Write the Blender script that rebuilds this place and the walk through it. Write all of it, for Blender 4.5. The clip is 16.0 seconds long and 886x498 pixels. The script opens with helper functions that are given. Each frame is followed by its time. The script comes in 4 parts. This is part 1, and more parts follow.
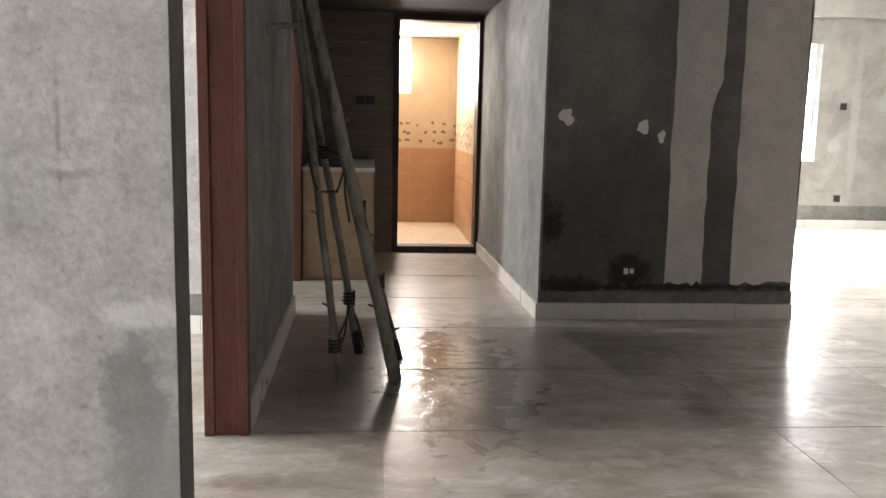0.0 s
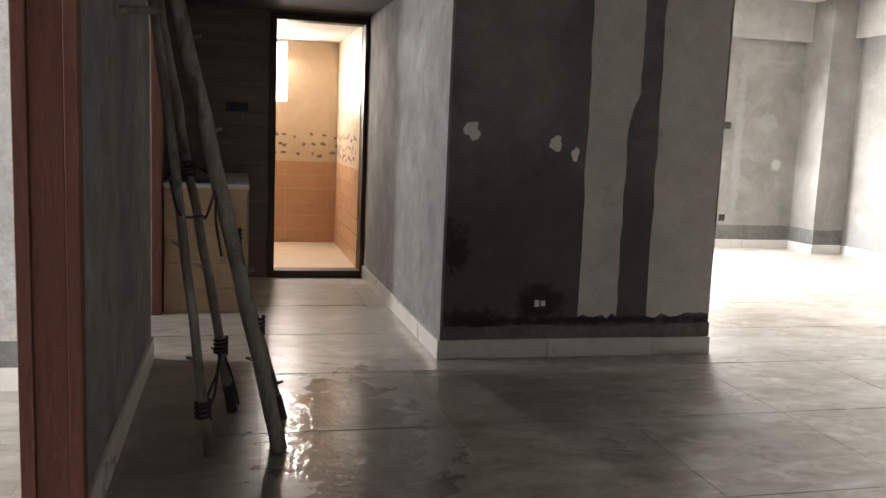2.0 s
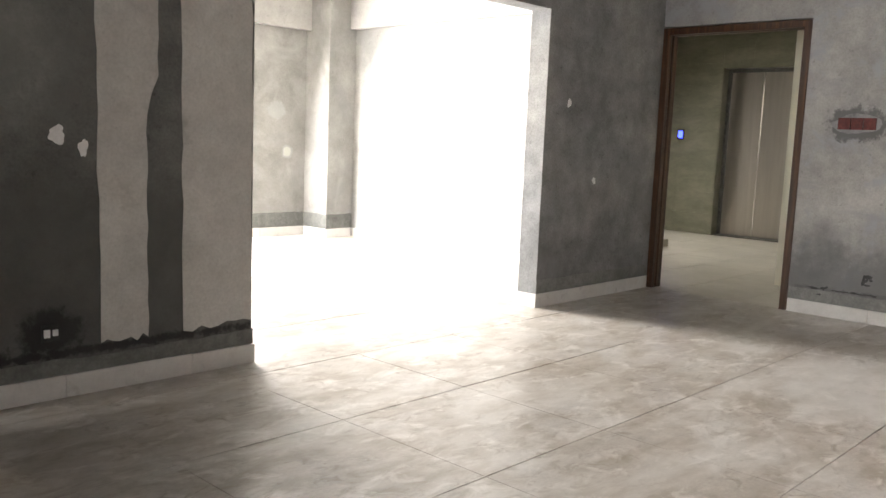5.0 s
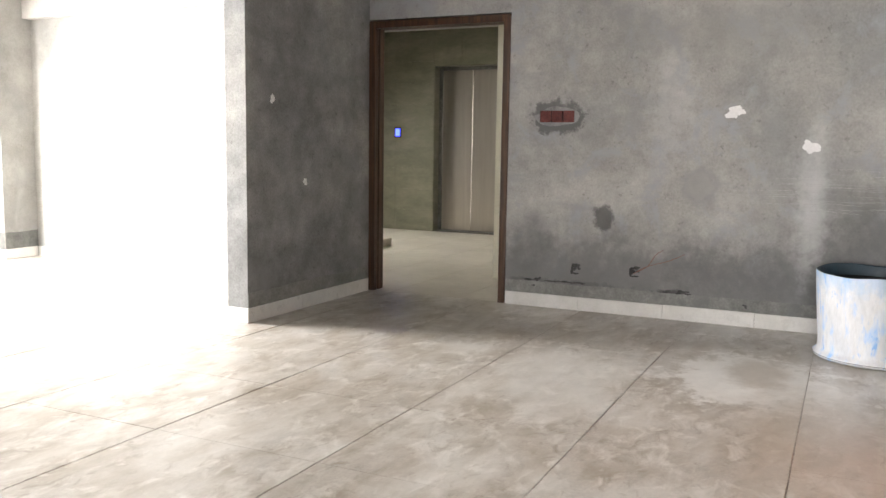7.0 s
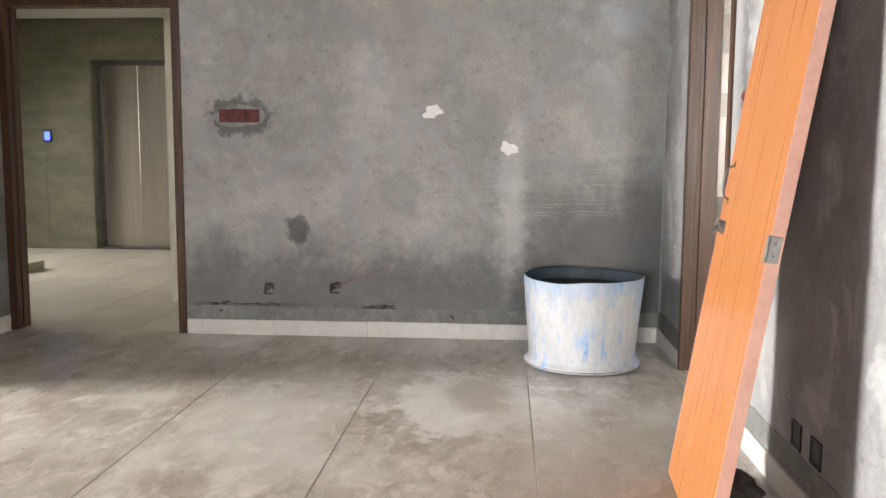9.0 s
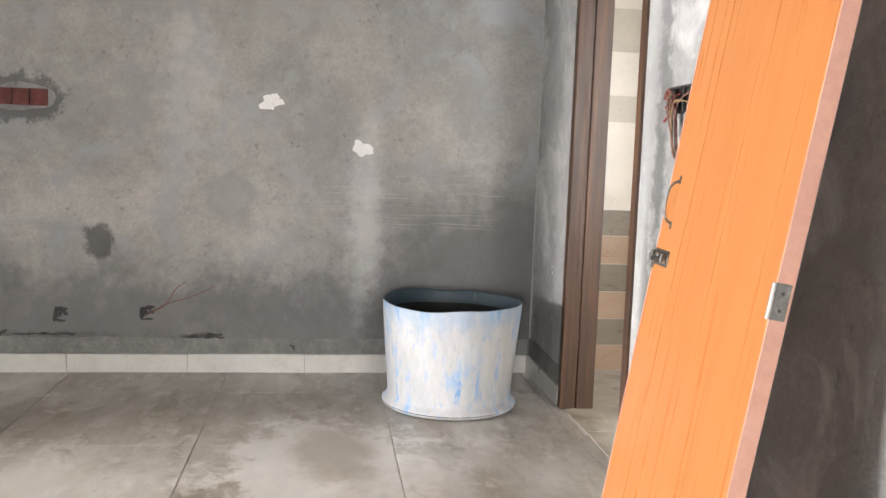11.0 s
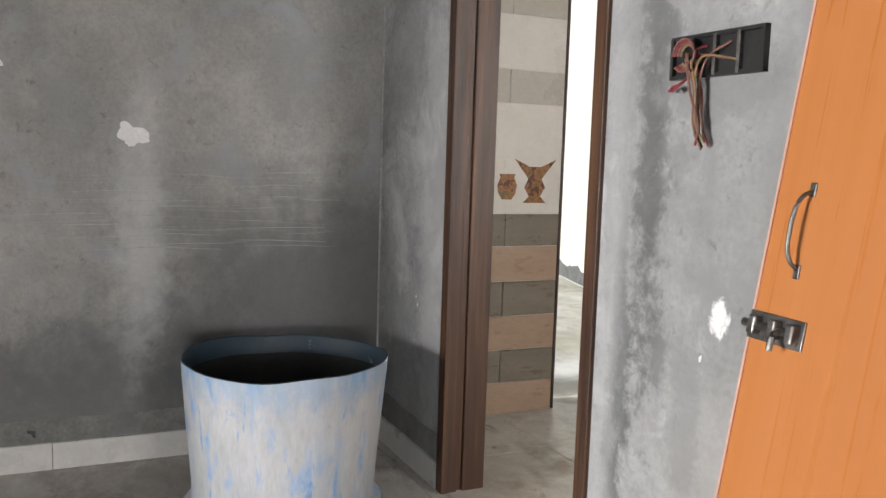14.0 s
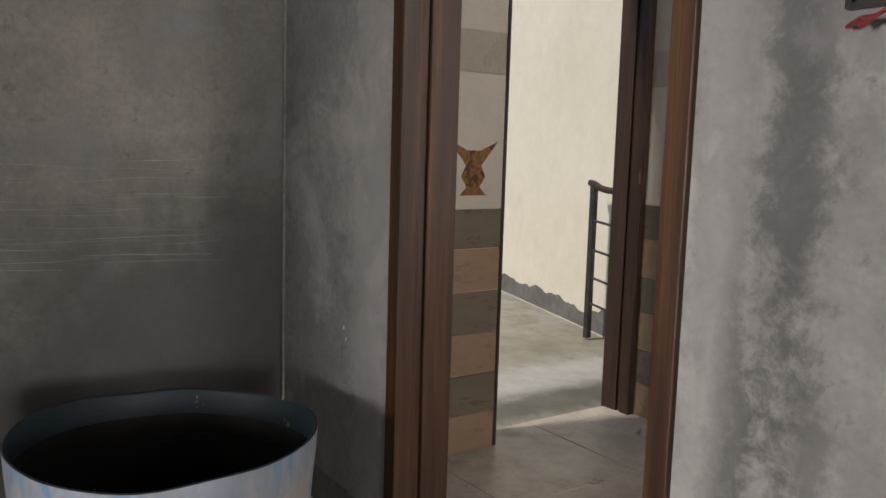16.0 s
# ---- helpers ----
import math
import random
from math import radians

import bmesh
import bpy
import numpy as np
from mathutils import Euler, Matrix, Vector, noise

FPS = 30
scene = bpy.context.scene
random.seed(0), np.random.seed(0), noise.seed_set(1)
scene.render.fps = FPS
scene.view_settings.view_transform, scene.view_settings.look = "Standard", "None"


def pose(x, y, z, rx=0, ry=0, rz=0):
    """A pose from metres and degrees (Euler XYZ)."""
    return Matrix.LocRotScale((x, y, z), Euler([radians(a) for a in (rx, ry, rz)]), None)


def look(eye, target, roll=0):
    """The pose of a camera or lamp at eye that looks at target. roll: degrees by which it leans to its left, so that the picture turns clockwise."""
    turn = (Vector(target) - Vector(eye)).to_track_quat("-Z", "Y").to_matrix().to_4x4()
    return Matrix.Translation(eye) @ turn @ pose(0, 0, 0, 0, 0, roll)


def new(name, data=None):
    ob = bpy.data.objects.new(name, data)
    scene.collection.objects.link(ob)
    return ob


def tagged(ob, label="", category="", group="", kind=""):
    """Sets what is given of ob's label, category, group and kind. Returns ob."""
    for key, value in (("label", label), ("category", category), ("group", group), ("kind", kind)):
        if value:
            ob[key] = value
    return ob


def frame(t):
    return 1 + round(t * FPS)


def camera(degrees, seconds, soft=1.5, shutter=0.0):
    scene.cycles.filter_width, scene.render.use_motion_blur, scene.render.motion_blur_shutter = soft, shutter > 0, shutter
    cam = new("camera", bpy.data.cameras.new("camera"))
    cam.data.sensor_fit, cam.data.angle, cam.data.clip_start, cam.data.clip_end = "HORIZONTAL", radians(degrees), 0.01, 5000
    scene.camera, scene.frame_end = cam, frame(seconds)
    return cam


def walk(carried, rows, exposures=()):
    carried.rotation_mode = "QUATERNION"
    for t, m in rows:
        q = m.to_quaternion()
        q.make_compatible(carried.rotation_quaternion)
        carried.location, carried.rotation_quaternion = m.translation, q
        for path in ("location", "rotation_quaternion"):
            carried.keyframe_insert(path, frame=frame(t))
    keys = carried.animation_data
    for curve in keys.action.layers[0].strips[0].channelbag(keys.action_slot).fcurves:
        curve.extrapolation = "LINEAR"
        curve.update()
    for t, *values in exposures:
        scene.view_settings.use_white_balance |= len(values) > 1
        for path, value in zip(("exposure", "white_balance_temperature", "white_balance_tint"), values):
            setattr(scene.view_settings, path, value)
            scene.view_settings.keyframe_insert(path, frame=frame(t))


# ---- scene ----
cam = camera(55.1, 16.0)
PATH = [
    (0, (-0.303, -1.312, 1.184), (-0.128, 0.656, 0.878), 1.3),
    (0.5, (-0.341, -1.141, 1.181), (-0.11, 0.822, 0.879), 1.1),
    (1, (-0.35, -0.976, 1.17), (-0.065, 0.981, 0.876), 1.1),
    (1.5, (-0.339, -0.788, 1.189), (0.016, 1.16, 0.903), 1.5),
    (2, (-0.335, -0.653, 1.182), (0.137, 1.272, 0.913), 2.4),
    (2.5, (-0.32, -0.502, 1.186), (0.323, 1.373, 0.922), 2.9),
    (3, (-0.325, -0.368, 1.196), (0.531, 1.422, 0.943), 3.2),
    (3.5, (-0.313, -0.253, 1.206), (0.739, 1.43, 0.958), 3.3),
    (4, (-0.291, -0.197, 1.205), (0.915, 1.378, 0.952), 3.3),
    (6.5, (0.094, 0.008, 1.198), (1.805, 1.015, 0.954), 0.8),
    (7, (0.246, 0.034, 1.183), (2.039, 0.889, 0.948), 0.9),
    (7.5, (0.413, 0.116, 1.177), (2.287, 0.775, 0.945), 1.0),
    (8, (0.557, 0.239, 1.17), (2.498, 0.668, 0.953), 0.8),
    (8.5, (0.723, 0.251, 1.197), (2.693, 0.517, 0.976), 0.3),
    (9, (0.898, 0.294, 1.178), (2.881, 0.44, 0.961), 0.3),
    (9.5, (1.127, 0.308, 1.192), (3.114, 0.381, 0.977), 0.7),
    (10, (1.302, 0.369, 1.188), (3.291, 0.344, 0.98), 1.7),
    (12.5, (2.357, 0.513, 1.188), (4.255, -0.077, 0.959), 1.4),
    (13, (2.561, 0.53, 1.182), (4.438, -0.123, 0.959), 1.9),
    (13.5, (2.794, 0.542, 1.183), (4.641, -0.194, 0.965), 2.2),
    (14, (2.995, 0.545, 1.189), (4.801, -0.287, 0.97), 1.8),
    (14.5, (3.206, 0.514, 1.17), (4.976, -0.387, 0.935), 1.2),
    (15, (3.436, 0.469, 1.18), (5.178, -0.482, 0.93), 1.0),
    (15.5, (3.642, 0.439, 1.189), (5.346, -0.577, 0.936), 1.3),
    (16, (3.849, 0.398, 1.179), (5.483, -0.727, 0.928), 1.7),
]
EXPOSURES = [(0, 0.1, 6600, 12), (1.5, 0.1, 6600, 12), (2.5, -1.0, 6450, 12), (3.0, -1.2, 6350, 12), (3.5, -0.75, 6450, 12), (4.2, 0.05, 6600, 12), (6.3, 0.85, 6550, 12), (8.0, 0.65, 6600, 12),
             (10.0, 0.85, 6700, 12), (12.5, 0.65, 6450, 12), (13.5, 0.5, 6350, 12), (14.2, -0.05, 6500, 12), (15.0, -0.55, 6750, 12), (15.5, -0.95, 6900, 13), (16.0, -0.8, 7000, 15)]
walk(cam, [(t, look(*p)) for t, *p in PATH], EXPOSURES)

# ---- world and light ----
world = bpy.data.worlds.new("world")
scene.world = world
world.use_nodes = True
wn = world.node_tree.nodes
sky = wn.new("ShaderNodeTexSky")
sky.sky_type, sky.sun_disc = "NISHITA", False
sky.sun_elevation, sky.sun_rotation = radians(50), radians(12)
wn["Background"].inputs[1].default_value = 0.15
world.node_tree.links.new(sky.outputs[0], wn["Background"].inputs[0])
sun = new("sun", bpy.data.lights.new("sun", "SUN"))
sun.data.energy, sun.data.angle, sun.data.color = 4.6, radians(6), (1, 0.96, 0.9)
sun.matrix_world = look((13, 20, 28), (8, -3, 0))


def window_light(name, at, size, target, watts, colour=(1.0, 0.98, 0.95)):
    d = bpy.data.lights.new(name, "AREA")
    d.shape, d.size, d.size_y, d.energy, d.color = "RECTANGLE", size[0], size[1], watts, colour
    ob = new(name, d)
    ob.matrix_world = look(at, target)
    return ob


window_light("daylight_north_window", (3.8, 8.15, 1.45), (1.5, 1.28), (3.7, 4.4, 0.0), 760)
window_light("daylight_passage_window", (-4.3, 4.45, 1.4), (0.6, 1.2), (0, 4.3, 1.0), 160)
window_light("daylight_washroom_window", (-0.06, 7.95, 1.72), (0.34, 0.54), (0.2, 6.5, 0.75), 70, (1, 0.93, 0.84))
window_light("daylight_side_room_window", (-4.3, 2.0, 1.4), (1.2, 1.2), (0, 1.8, 0.9), 270)
window_light("daylight_entry_window", (-2.3, -2.5, 1.5), (1.6, 1.3), (-1.6, 0.6, 1.2), 3)
window_light("daylight_west_window", (-4.3, -1.0, 1.5), (1.9, 1.4), (6, 0.7, 1.0), 210)
window_light("daylight_lobby_window", (9.0, 8.2, 1.7), (1.5, 1.3), (8.9, 4.6, 0.0), 85, (1, 0.97, 0.88)).data.spread = radians(100)
# added unseen lamp in mid-kitchen, no window there; brightens the tiles and floor
window_light("daylight_kitchen_window", (2.6, -1.6, 1.6), (0.9, 0.9), (6.4, -1.6, 0.6), 62)


# ---- materials ----
def ramp(nt, fac, stops):
    r = nt.nodes.new("ShaderNodeValToRGB")
    while len(r.color_ramp.elements) < len(stops):
        r.color_ramp.elements.new(0.5)
    for e, (p, c) in zip(r.color_ramp.elements, stops):
        e.position, e.color = p, (*c, 1)
    nt.links.new(fac, r.inputs[0])
    return r.outputs[0]


def noise_node(nt, vec, scale, detail=6, rough=0.6, distort=0.0):
    n = nt.nodes.new("ShaderNodeTexNoise")
    n.inputs["Scale"].default_value, n.inputs["Detail"].default_value = scale, detail
    n.inputs["Roughness"].default_value, n.inputs["Distortion"].default_value = rough, distort
    nt.links.new(vec, n.inputs["Vector"])
    return n.outputs[0]


def mixed(nt, fac, a, b, blend="MIX"):
    m = nt.nodes.new("ShaderNodeMix")
    m.data_type, m.blend_type = "RGBA", blend
    for value, sock in ((fac, m.inputs[0]), (a, m.inputs[6]), (b, m.inputs[7])):
        if isinstance(value, (int, float)):
            sock.default_value = value
        elif isinstance(value, tuple):
            sock.default_value = (*value, 1)
        else:
            nt.links.new(value, sock)
    return m.outputs[2]


def surf(name, stops, scale=1.5, stretch=(1, 1, 1), rough=(0.6, 0.9), bump=0.15, fine=70, metal=0.0, grain=0.35,
         stain=None, vary=0.0, shift=0.0, streak=None, spots=(), spread=False, spec=0.5, pits=0.0, stains=(), wet=()):
    """A worn surface: broad blotches, finer mottling, grain, relief; stain: (colour, scale, from, to); streak: (colour, from, to); wet: (centre, radii) of puddles."""
    m = bpy.data.materials.new(name)
    m.use_nodes = True
    nt = m.node_tree
    b = nt.nodes["Principled BSDF"]
    tc = nt.nodes.new("ShaderNodeTexCoord")
    mp = nt.nodes.new("ShaderNodeMapping")
    mp.inputs["Location"].default_value = (shift, shift * 0.7, shift * 0.3)
    mp.inputs["Scale"].default_value = stretch
    place = tc.outputs["Object"]
    if spread:
        own = nt.nodes.new("ShaderNodeObjectInfo")
        add = nt.nodes.new("ShaderNodeVectorMath")
        nt.links.new(place, add.inputs[0])
        nt.links.new(own.outputs["Location"], add.inputs[1])
        place = add.outputs[0]
    nt.links.new(place, mp.inputs[0])
    vec = mp.outputs[0]
    colour = ramp(nt, noise_node(nt, vec, scale, 5, 0.55, 0.4), stops)
    mid = ramp(nt, noise_node(nt, vec, scale * 5.3, 6, 0.65), ((0.3, (1 - grain,) * 3), (0.7, (1 + 0 * grain,) * 3)))
    colour = mixed(nt, 1.0, colour, mid, "MULTIPLY")
    tiny = noise_node(nt, vec, fine, 3, 0.6)
    speck = ramp(nt, tiny, ((0.35, (1 - grain * 0.5,) * 3), (0.6, (1.0,) * 3)))
    colour = mixed(nt, 1.0, colour, speck, "MULTIPLY")
    if pits:
        hole = ramp(nt, noise_node(nt, place, 17, 4, 0.75, 0.2), ((0.6, (1, 1, 1)), (0.74, (1 - pits,) * 3)))
        colour = mixed(nt, 1.0, colour, hole, "MULTIPLY")
        cloud = ramp(nt, noise_node(nt, place, 2.9, 9, 0.74, 0.2), ((0.3, (1 - pits * 0.6,) * 3), (0.68, (1.0,) * 3)))
        colour = mixed(nt, 1.0, colour, cloud, "MULTIPLY")
    for n, (tone, size, start, full) in enumerate((stain, *stains) if stain else stains):
        fac = ramp(nt, noise_node(nt, vec, size, 6, 0.62, 0.15 + 0.25 * n), ((start, (0, 0, 0)), (full, (1, 1, 1))))
        colour = mixed(nt, fac, colour, tone)
    if streak:
        mp2 = nt.nodes.new("ShaderNodeMapping")
        mp2.inputs["Scale"].default_value = streak[3] if len(streak) > 3 else (6, 6, 0.45)
        nt.links.new(place, mp2.inputs[0])
        fac = ramp(nt, noise_node(nt, mp2.outputs[0], 1.3, 6, 0.6, 0.3), ((streak[1], (0, 0, 0)), (streak[2], (1, 1, 1))))
        colour = mixed(nt, fac, colour, streak[0])
    if spots:
        coarse, close = noise_node(nt, place, 4.5, 8, 0.7), noise_node(nt, place, 15, 6, 0.7, 0.3)
        for centre, radii, tone, amount, soft, ragged in spots:
            chain = place
            for op, value in (("SUBTRACT", centre), ("DIVIDE", radii)):
                vm = nt.nodes.new("ShaderNodeVectorMath")
                vm.operation = op
                nt.links.new(chain, vm.inputs[0])
                vm.inputs[1].default_value = value
                chain = vm.outputs[0]
            far = nt.nodes.new("ShaderNodeVectorMath")
            far.operation = "LENGTH"
            nt.links.new(chain, far.inputs[0])
            small = min(radii) < 0.15
            ragged = ragged * 2.4 if small else ragged
            jag = nt.nodes.new("ShaderNodeMath")
            jag.operation = "MULTIPLY_ADD"
            nt.links.new(close if small else coarse, jag.inputs[0])
            jag.inputs[1].default_value = ragged
            nt.links.new(far.outputs["Value"], jag.inputs[2])
            mr = nt.nodes.new("ShaderNodeMapRange")
            mr.interpolation_type = "SMOOTHSTEP"
            nt.links.new(jag.outputs[0], mr.inputs["Value"])
            mid_at = 1 + ragged * 0.5
            mr.inputs["From Min"].default_value, mr.inputs["From Max"].default_value = mid_at - soft, mid_at + soft
            mr.inputs["To Min"].default_value, mr.inputs["To Max"].default_value = amount, 0.0
            colour = mixed(nt, mr.outputs[0], colour, mixed(nt, 0.6, tone, mixed(nt, 1.0, tone, mid, "MULTIPLY")))
    if vary:
        info = nt.nodes.new("ShaderNodeObjectInfo")
        fac = ramp(nt, info.outputs["Random"], ((0.0, (1 - vary,) * 3), (1.0, (1.0,) * 3)))
        colour = mixed(nt, 1.0, colour, fac, "MULTIPLY")
    pool = None
    for centre, radii in wet:
        chain = place
        for op, value in (("SUBTRACT", centre), ("DIVIDE", radii)):
            vm = nt.nodes.new("ShaderNodeVectorMath")
            vm.operation = op
            nt.links.new(chain, vm.inputs[0])
            vm.inputs[1].default_value = value
            chain = vm.outputs[0]
        far = nt.nodes.new("ShaderNodeVectorMath")
        far.operation = "LENGTH"
        nt.links.new(chain, far.inputs[0])
        jag = nt.nodes.new("ShaderNodeMath")
        jag.operation = "MULTIPLY_ADD"
        nt.links.new(noise_node(nt, place, 6.5, 6, 0.62, 0.6), jag.inputs[0])
        jag.inputs[1].default_value = 2.6
        nt.links.new(far.outputs["Value"], jag.inputs[2])
        mr = nt.nodes.new("ShaderNodeMapRange")
        mr.interpolation_type = "SMOOTHSTEP"
        nt.links.new(jag.outputs[0], mr.inputs["Value"])
        mr.inputs["From Min"].default_value, mr.inputs["From Max"].default_value = 1.95, 2.25
        mr.inputs["To Min"].default_value, mr.inputs["To Max"].default_value = 1.0, 0.0
        if pool is None:
            pool = mr.outputs[0]
        else:
            both = nt.nodes.new("ShaderNodeMath")
            both.operation = "MAXIMUM"
            nt.links.new(pool, both.inputs[0])
            nt.links.new(mr.outputs[0], both.inputs[1])
            pool = both.outputs[0]
    if pool is not None:
        colour = mixed(nt, pool, colour, mixed(nt, 1.0, colour, (0.72, 0.7, 0.67), "MULTIPLY"))
    nt.links.new(colour, b.inputs["Base Color"])
    rr = nt.nodes.new("ShaderNodeMapRange")
    rr.inputs["From Min"].default_value, rr.inputs["From Max"].default_value = 0.35, 0.65
    rr.inputs["To Min"].default_value, rr.inputs["To Max"].default_value = rough
    nt.links.new(noise_node(nt, vec, scale * 2.1, 6, 0.65), rr.inputs["Value"])
    if pool is not None:
        damp = nt.nodes.new("ShaderNodeMix")
        nt.links.new(pool, damp.inputs[0])
        nt.links.new(rr.outputs[0], damp.inputs[2])
        damp.inputs[3].default_value = 0.06
        nt.links.new(damp.outputs[0], b.inputs["Roughness"])
        rip = nt.nodes.new("ShaderNodeBump")
        rip.inputs["Distance"].default_value = 0.012
        lift_up = nt.nodes.new("ShaderNodeMath")
        lift_up.operation = "MULTIPLY"
        nt.links.new(pool, lift_up.inputs[0])
        lift_up.inputs[1].default_value = 0.35
        nt.links.new(lift_up.outputs[0], rip.inputs["Strength"])
        nt.links.new(noise_node(nt, place, 19, 4, 0.6, 0.5), rip.inputs["Height"])
        nt.links.new(rip.outputs[0], b.inputs["Normal"])
    else:
        nt.links.new(rr.outputs[0], b.inputs["Roughness"])
    b.inputs["Metallic"].default_value = metal
    b.inputs["Specular IOR Level"].default_value = spec
    if bump:
        bp = nt.nodes.new("ShaderNodeBump")
        bp.inputs["Strength"].default_value, bp.inputs["Distance"].default_value = bump, 0.01
        nt.links.new(noise_node(nt, vec, fine * 0.6, 5, 0.7), bp.inputs["Height"])
        nt.links.new(bp.outputs[0], b.inputs["Normal"])
    return m


def g(v, tint=(1, 1, 1)):
    return tuple(v * c for c in tint)


GREY, GREEN, WARM = (0.99, 1.0, 1.01), (0.98, 1.0, 0.95), (1.02, 1.0, 0.955)
FAR = 99
PLASTER = surf("cement_plaster", pits=0.42, stops=((0.3, g(0.24, GREY)), (0.5, g(0.35, GREY)), (0.7, g(0.45, WARM))), scale=1.1, rough=(0.75, 0.95), bump=0.3,
               stain=(g(0.22, GREY), 1.9, 0.56, 0.74))
EAST_PLASTER = surf("blotchy_shaded_cement_plaster", pits=0.42, stops=((0.3, g(0.34, GREY)), (0.5, g(0.45, WARM)), (0.7, g(0.54, WARM))), scale=1.0, rough=(0.75, 0.95), bump=0.3, grain=0.25,
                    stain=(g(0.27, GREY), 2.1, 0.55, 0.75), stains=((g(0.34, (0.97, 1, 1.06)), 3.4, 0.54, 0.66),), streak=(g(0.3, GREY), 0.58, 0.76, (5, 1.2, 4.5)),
                    # second spot puts the shade of the corner behind the drum into the colour
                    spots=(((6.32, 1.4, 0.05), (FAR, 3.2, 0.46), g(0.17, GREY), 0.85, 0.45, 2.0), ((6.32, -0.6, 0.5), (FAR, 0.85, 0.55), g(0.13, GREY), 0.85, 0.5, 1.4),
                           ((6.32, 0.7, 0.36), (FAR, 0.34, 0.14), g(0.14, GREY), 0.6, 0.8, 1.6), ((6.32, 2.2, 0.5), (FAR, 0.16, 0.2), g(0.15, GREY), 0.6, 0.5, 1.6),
                           ((6.32, 1.2, 1.5), (FAR, 0.12, 0.3), g(0.52, GREY), 0.4, 0.8, 2.0), ((6.32, 0.9, 2.0), (FAR, 0.5, 0.2), g(0.27, WARM), 0.5, 0.6, 2.0), ((6.32, 1.45, 1.4), (FAR, 0.06, 0.14), g(0.3, GREY), 0.6, 0.5, 1.4),
                           ((6.32, 0.97, 0.95), (FAR, 0.13, 0.13), g(0.3, GREY), 0.7, 0.2, 0.5), ((6.32, 0.97, 0.95), (FAR, 0.09, 0.09), g(0.36, WARM), 0.5, 0.2, 0.5),
                           ((6.32, 1.64, 0.7), (FAR, 0.075, 0.085), g(0.1, GREY), 0.85, 0.25, 0.8), ((6.32, 0.25, 0.85), (FAR, 0.075, 0.36), g(0.62, GREY), 0.6, 1.0, 1.0),
                           ((6.32, 2.01, 1.425), (FAR, 0.2, 0.12), g(0.12, GREY), 0.85, 0.15, 0.7), ((6.32, 1.9, 0.2), (FAR, 0.4, 0.012), g(0.1), 0.5, 0.8, 3.2),
                           ((6.32, 1.14, 0.19), (FAR, 0.1, 0.022), g(0.07), 0.9, 0.5, 1.5)))
SOUTH_PLASTER = surf("streaked_cement_plaster", pits=0.4, stops=((0.3, g(0.3, GREY)), (0.5, g(0.4, GREY)), (0.7, g(0.5, GREY))), scale=1.2, rough=(0.75, 0.95), bump=0.35, shift=4, grain=0.25,
                     stain=(g(0.26, GREY), 2.4, 0.55, 0.74), streak=(g(0.24, GREY), 0.56, 0.75, (7, 7, 1.1)),
                     stains=((g(0.25, GREY), 5.5, 0.56, 0.68), (g(0.54, GREY), 3.2, 0.56, 0.72)),
                     spots=(((4.56, -0.69, 1.35), (0.05, FAR, 0.55), g(0.1, GREY), 0.85, 0.7, 1.9), ((4.64, -0.69, 0.55), (0.035, FAR, 0.4), g(0.1, GREY), 0.8, 0.7, 1.9), ((4.5, -0.69, 0.75), (0.03, FAR, 0.07), g(0.16, GREY), 0.7, 0.6, 1.4), ((4.47, -0.69, 1.2), (0.05, FAR, 0.06), g(0.2, GREY), 0.6, 0.6, 1.6), ((4.6, -0.69, 2.1), (0.12, FAR, 0.6), g(0.2, GREY), 0.6, 0.7, 1.8), ((4.2, -0.69, 0.55), (0.3, FAR, 0.16), g(0.42, WARM), 0.5, 0.4, 2.0), ((4.69, -0.69, 1.0), (0.035, FAR, 1.3), g(0.42, GREY), 0.5, 1.0, 2.2),
                            ((4.312, -0.69, 0.887), (0.022, FAR, 0.042), g(0.85), 0.95, 0.25, 1.5), ((4.36, -0.69, 1.36), (0.18, FAR, 0.08), g(0.24, GREY), 0.7, 0.3, 0.9), ((4.4, -0.69, 0.6), (0.05, FAR, 0.2), g(0.24, GREY), 0.6, 0.5, 1.4),
                            ((5.75, -0.69, 0.9), (0.12, FAR, 0.9), g(0.5, GREY), 0.5, 0.5, 1.2)))
PLASTER_DARK = surf("dark_cement_plaster", pits=0.45, stops=((0.3, g(0.165, GREEN)), (0.55, g(0.225, GREEN)), (0.75, g(0.29, GREEN))), scale=1.4, rough=(0.7, 0.95), bump=0.3, shift=3,
                    stain=(g(0.14, GREEN), 2.2, 0.52, 0.68),
                    # first spot makes the pier darker below about one metre
                    spots=(((1.4, 3.6, 0.3), (3.0, FAR, 0.66), g(0.1, GREEN), 0.82, 0.22, 0.5), ((0.72, 3.6, 0.62), (0.1, FAR, 0.14), g(0.03), 0.75, 0.4, 1.4), ((0.9, 3.6, 0.2), (0.2, FAR, 0.06), g(0.02), 0.8, 0.4, 1.4),
                           ((1.26, 3.6, 0.3), (0.13, FAR, 0.1), g(0.025), 0.9, 0.3, 0.8), ((1.5, 3.6, 0.2), (0.9, FAR, 0.02), g(0.025), 0.95, 0.5, 1.8),
                           ((0.79, 3.6, 0.56), (0.05, FAR, 0.09), g(0.025), 0.8, 0.3, 1.0), ((1.0, 3.6, 1.7), (0.3, FAR, 0.5), g(0.36, GREEN), 0.35, 0.8, 2.0)))
# one very dark tone, only for the underside of the loft slab
LOFT_DARK = surf("dark_slab_concrete", ((0.3, g(0.05)), (0.7, g(0.1))), 2, rough=(0.8, 0.95))
